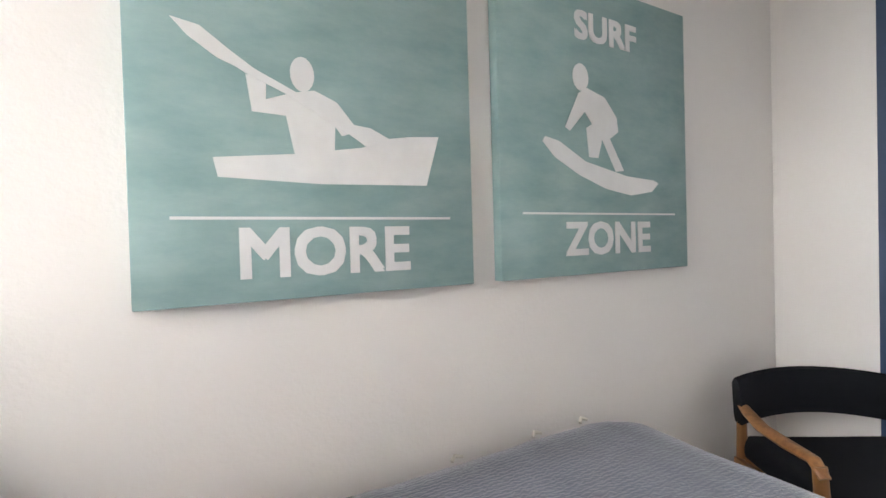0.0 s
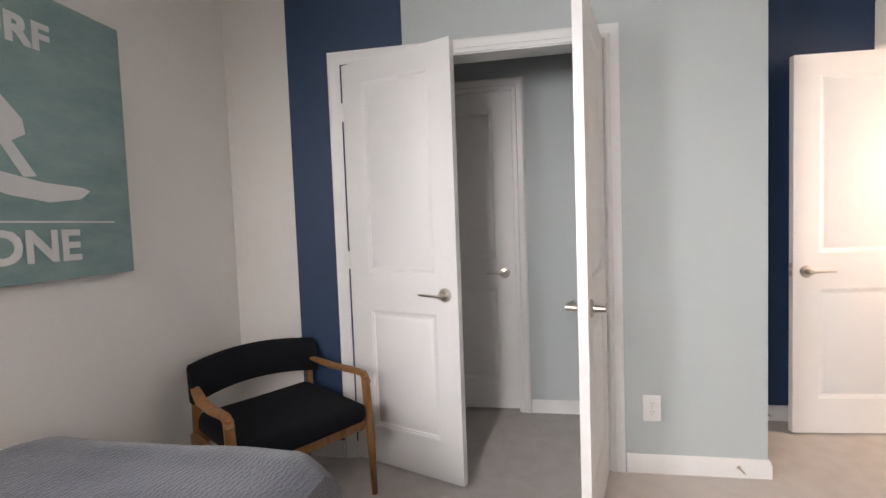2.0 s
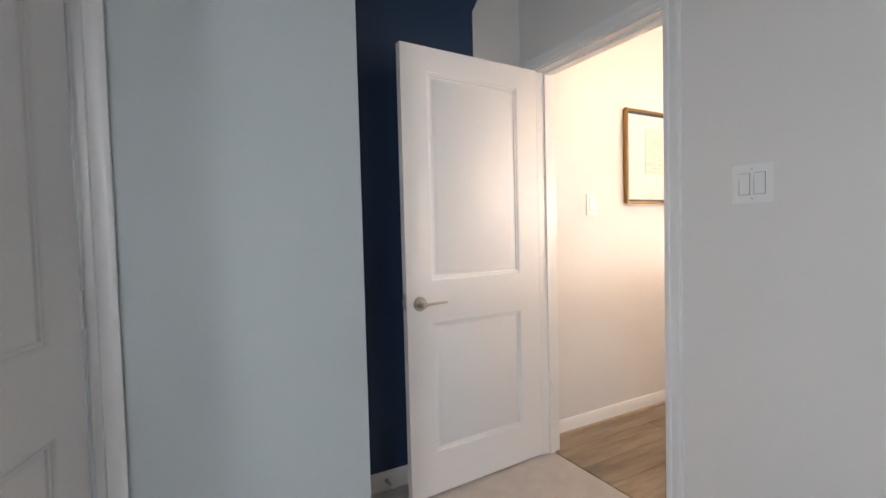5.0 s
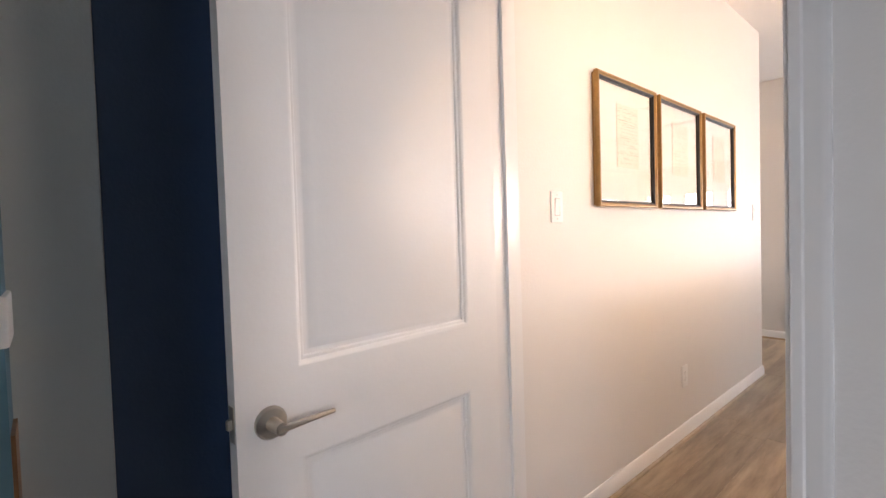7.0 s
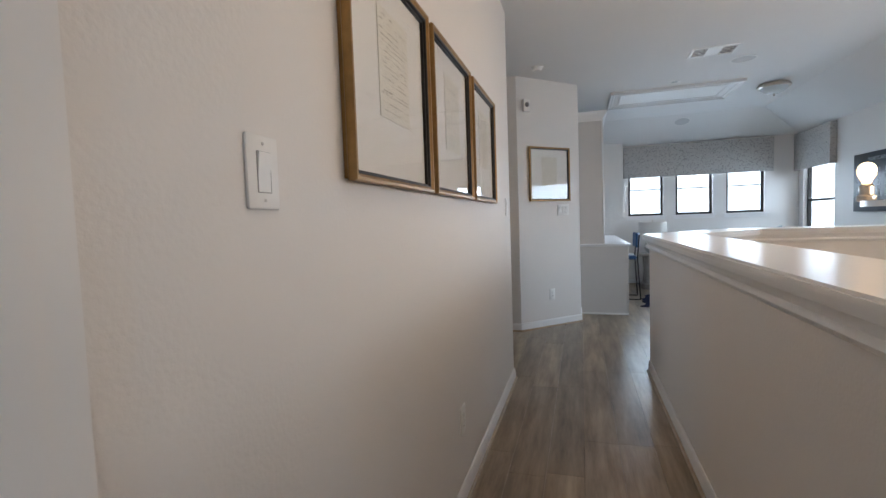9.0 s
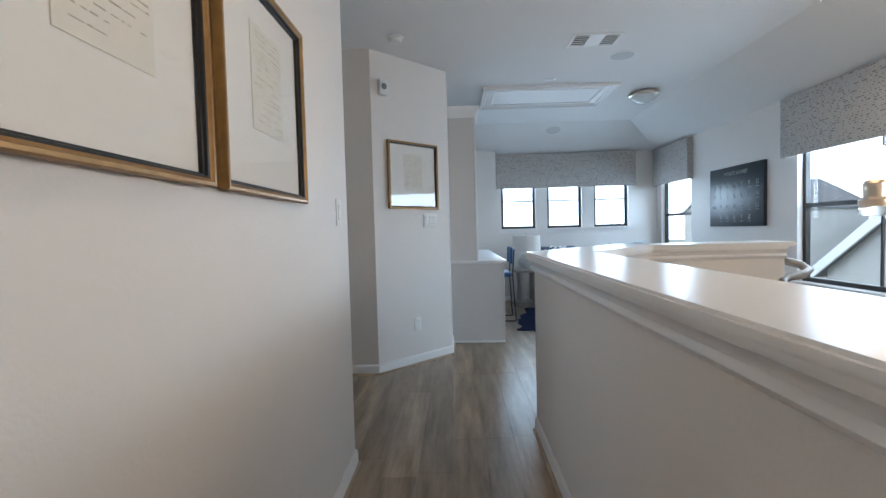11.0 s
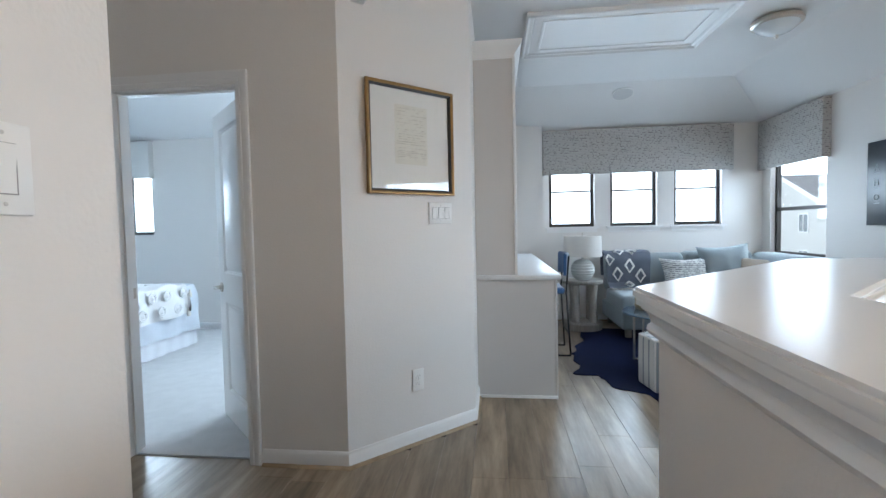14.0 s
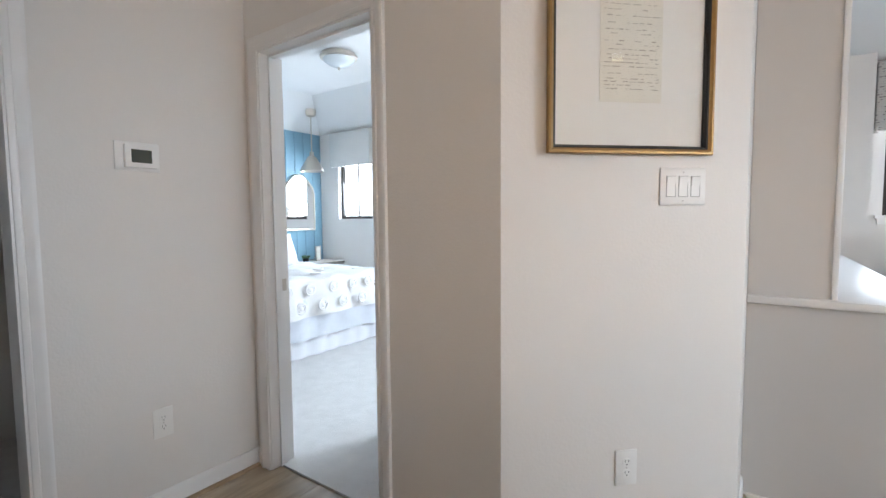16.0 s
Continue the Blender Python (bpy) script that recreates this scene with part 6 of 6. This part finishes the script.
pd = thing("pendant_lamp", pose(7.64, -9.92, 0), "brushed nickel cone pendant lamp over the nightstand", "pendant lamp")
part("canopy", lathe(bmesh.new(), [(0.02, 2.60), (0.06, 2.615), (0.068, 2.65), (0.068, 2.70)], (0, 0, 0), 20), NICKEL, pd)
part("stem", tube(bmesh.new(), [(0, 0, 2.60), (0, 0, 2.14)], 0.007, 8), NICKEL, pd)
part("shade", lathe(bmesh.new(), [(0.158, 1.885), (0.150, 1.91), (0.060, 2.07), (0.030, 2.09), (0.026, 2.14), (0.020, 2.145), (0.022, 2.10), (0.055, 2.062), (0.146, 1.905), (0.155, 1.885)], (0, 0, 0), 32, False), NICKEL, pd, "brushed nickel cone shade")

mr = thing("arched_mirror", pose(8.098, -10.04, 1.10, 0, 0, -90), "arched wall mirror in a thin pale metal frame", "mirror")
arch = [(-0.26, 0.0), (0.26, 0.0), (0.26, 0.50), (0.235, 0.60), (0.20, 0.645), (0.15, 0.70), (0.08, 0.76), (0.0, 0.78), (-0.08, 0.76), (-0.15, 0.70), (-0.20, 0.645), (-0.235, 0.60), (-0.26, 0.50)]
MIRROR = mat("mirror_glass", (0.9, 0.9, 0.9), 0.02, 1.0, vary=0.0)
part("glass", flat_shape(arch, -0.012, 0.004), MIRROR, mr, "mirror glass")
part("frame", tube(bmesh.new(), [(x, -0.016, z) for x, z in arch + arch[:1]], 0.014, 8), mat("pale_brass", (0.60, 0.56, 0.48), 0.3, 1.0), mr, "thin pale metal frame")
part("backing", flat_shape(arch, -0.003, 0.008), DARK, mr)

# ---- outside ----
structure("ground", bbox(-400, -400, -3.4, 400, 400, -3.3), mat("lawn_and_street", (0.16, 0.17, 0.12), 0.95, vary=0.3, scale=0.2), "flat ground outside the house", "ground")
SKYGLOW = glowing("overcast_glow", (0.86, 0.94, 1.0), 7.0)
bm = bmesh.new()
n = 48
for k in range(n):
    a, b = 2 * math.pi * k / n, 2 * math.pi * (k + 1) / n
    q = [(150 * math.cos(t), 150 * math.sin(t) - 6, z) for t, z in ((a, -3.3), (b, -3.3), (b, 90), (a, 90))]
    bm.faces.new([bm.verts.new(c) for c in q])
structure("backdrop", bm, SKYGLOW, "bright overcast distance beyond the houses", "sky")
BRICK = mat("pale_brick", (0.42, 0.33, 0.28), 0.9, vary=0.1)
_nt, _b = nodes_of(BRICK)
_br = _nt.nodes.new("ShaderNodeTexBrick")
_br.inputs["Scale"].default_value = 4.5
_br.inputs["Color1"].default_value, _br.inputs["Color2"].default_value, _br.inputs["Mortar"].default_value = (0.44, 0.35, 0.30, 1), (0.36, 0.27, 0.22, 1), (0.5, 0.48, 0.45, 1)
_tc = _nt.nodes.new("ShaderNodeTexCoord")
_mp = _nt.nodes.new("ShaderNodeMapping")
_mp.inputs["Rotation"].default_value = (radians(90), 0, radians(90))
_nt.links.new(_tc.outputs["Object"], _mp.inputs["Vector"])
_nt.links.new(_mp.outputs[0], _br.inputs["Vector"])
_nt.links.new(_br.outputs["Color"], _b.inputs["Base Color"])
ROOF = mat("grey_shingles", (0.22, 0.21, 0.21), 0.9, vary=0.2, scale=6)
STUCCO = mat("pale_stucco", (0.55, 0.53, 0.50), 0.9, vary=0.06)


def house(m, w, d, h, rise, wallmat, label):
    """A gabled house: gable towards +x, w along y, d along -x, eaves at h."""
    hs = thing("house", m, label, "house", "houses outside")
    bm = bmesh.new()
    a = [bm.verts.new((0, y, z)) for y, z in ((-w / 2, 0), (w / 2, 0), (w / 2, h), (0, h + rise), (-w / 2, h))]
    b = [bm.verts.new((-d, v.co.y, v.co.z)) for v in a]
    bm.faces.new(a)
    bm.faces.new(b[::-1])
    for i in range(5):
        bm.faces.new((a[i], b[i], b[(i + 1) % 5], a[(i + 1) % 5]))
    wall = part("wall", bm, wallmat, hs)
    for s in (-1, 1):
        bm = bmesh.new()
        q = [(0.25, s * (w / 2 + 0.35), h - 0.35 * rise / (w / 2) + 0.02), (0.25, 0, h + rise + 0.02), (-d - 0.2, 0, h + rise + 0.02), (-d - 0.2, s * (w / 2 + 0.35), h - 0.35 * rise / (w / 2) + 0.02)]
        lo = [bm.verts.new(c) for c in q]
        hi = [bm.verts.new((c[0], c[1], c[2] + 0.16)) for c in q]
        bm.faces.new(lo)
        bm.faces.new(hi[::-1])
        for i in range(4):
            bm.faces.new((lo[i], lo[(i + 1) % 4], hi[(i + 1) % 4], hi[i]))
        part("roof", bm, ROOF, hs)
        bm = bmesh.new()
        q = [(0.26, s * (w / 2 + 0.35), h - 0.35 * rise / (w / 2) - 0.12), (0.26, 0, h + rise - 0.12), (0.26, 0, h + rise + 0.18), (0.26, s * (w / 2 + 0.35), h - 0.35 * rise / (w / 2) + 0.18)]
        lo = [bm.verts.new(c) for c in q]
        hi = [bm.verts.new((c[0] + 0.05, c[1], c[2])) for c in q]
        bm.faces.new(lo)
        bm.faces.new(hi[::-1])
        for i in range(4):
            bm.faces.new((lo[i], lo[(i + 1) % 4], hi[(i + 1) % 4], hi[i]))
        part("bargeboard", bm, TRIM, hs)
    for y, z in ((-w / 4, 1.0), (w / 4, 1.0), (-w / 4, 3.7), (w / 4, 3.7)):
        if z + 1.4 < h:
            wd = part("window", boxes((0.0, y - 0.55, z, 0.06, y + 0.55, z + 0.07), (0.0, y - 0.55, z + 1.33, 0.06, y + 0.55, z + 1.4), (0.0, y - 0.55, z, 0.06, y - 0.48, z + 1.4), (0.0, y + 0.48, z, 0.06, y + 0.55, z + 1.4), (0.0, y - 0.03, z, 0.06, y + 0.03, z + 1.4)), TRIM, hs)
            part("pane", bbox(0.0, y - 0.48, z + 0.07, 0.03, y + 0.48, z + 1.33), mat("dark_pane", (0.05, 0.06, 0.07), 0.1), wd)
    return hs


house(pose(-7.5, -12.5, -3.3), 7.0, 8.0, 3.2, 2.6, BRICK, "brick house with a low gable and white bargeboards")
house(pose(-20, -44, -3.3), 10, 9, 5.6, 2.4, STUCCO, "pale two-storey house with a grey gable roof")
house(pose(-30, -58, -3.3), 10, 9, 5.6, 2.4, STUCCO, "pale two-storey house across the street")
house(pose(-26, -30, -3.3), 10, 9, 5.6, 2.6, STUCCO, "pale two-storey house further along the street")

# ---- board on the alcove's side wall ----
wb = thing("mounted_board", pose(3.04, -1.108, 1.30, 0, 0, 0), "narrow blue and tan wooden board on white wall brackets", "wall board")
outline = []
for k in range(32):
    a = 2 * math.pi * k / 32
    outline.append((0.05 * math.cos(a) * (1 - 0.12 * math.sin(a)), 0.80 * math.sin(a)))
part("board", flat_shape(outline, -0.026, 0.020), mat("weathered_blue_board", (0.10, 0.22, 0.28), 0.5, vary=0.5, scale=4), wb, "weathered blue board")
part("tail_block", flat_shape([(-0.032, -0.62), (0.032, -0.62), (0.042, -0.30), (-0.042, -0.30)], -0.046, 0.005), CHAIRWOOD, wb, "tan wooden tail")
for z in (0.25, -0.15):
    part("bracket", bbox(-0.055, -0.052, z - 0.03, 0.055, -0.001, z + 0.04, 0.004), PLASTIC, wb, "white wall bracket")
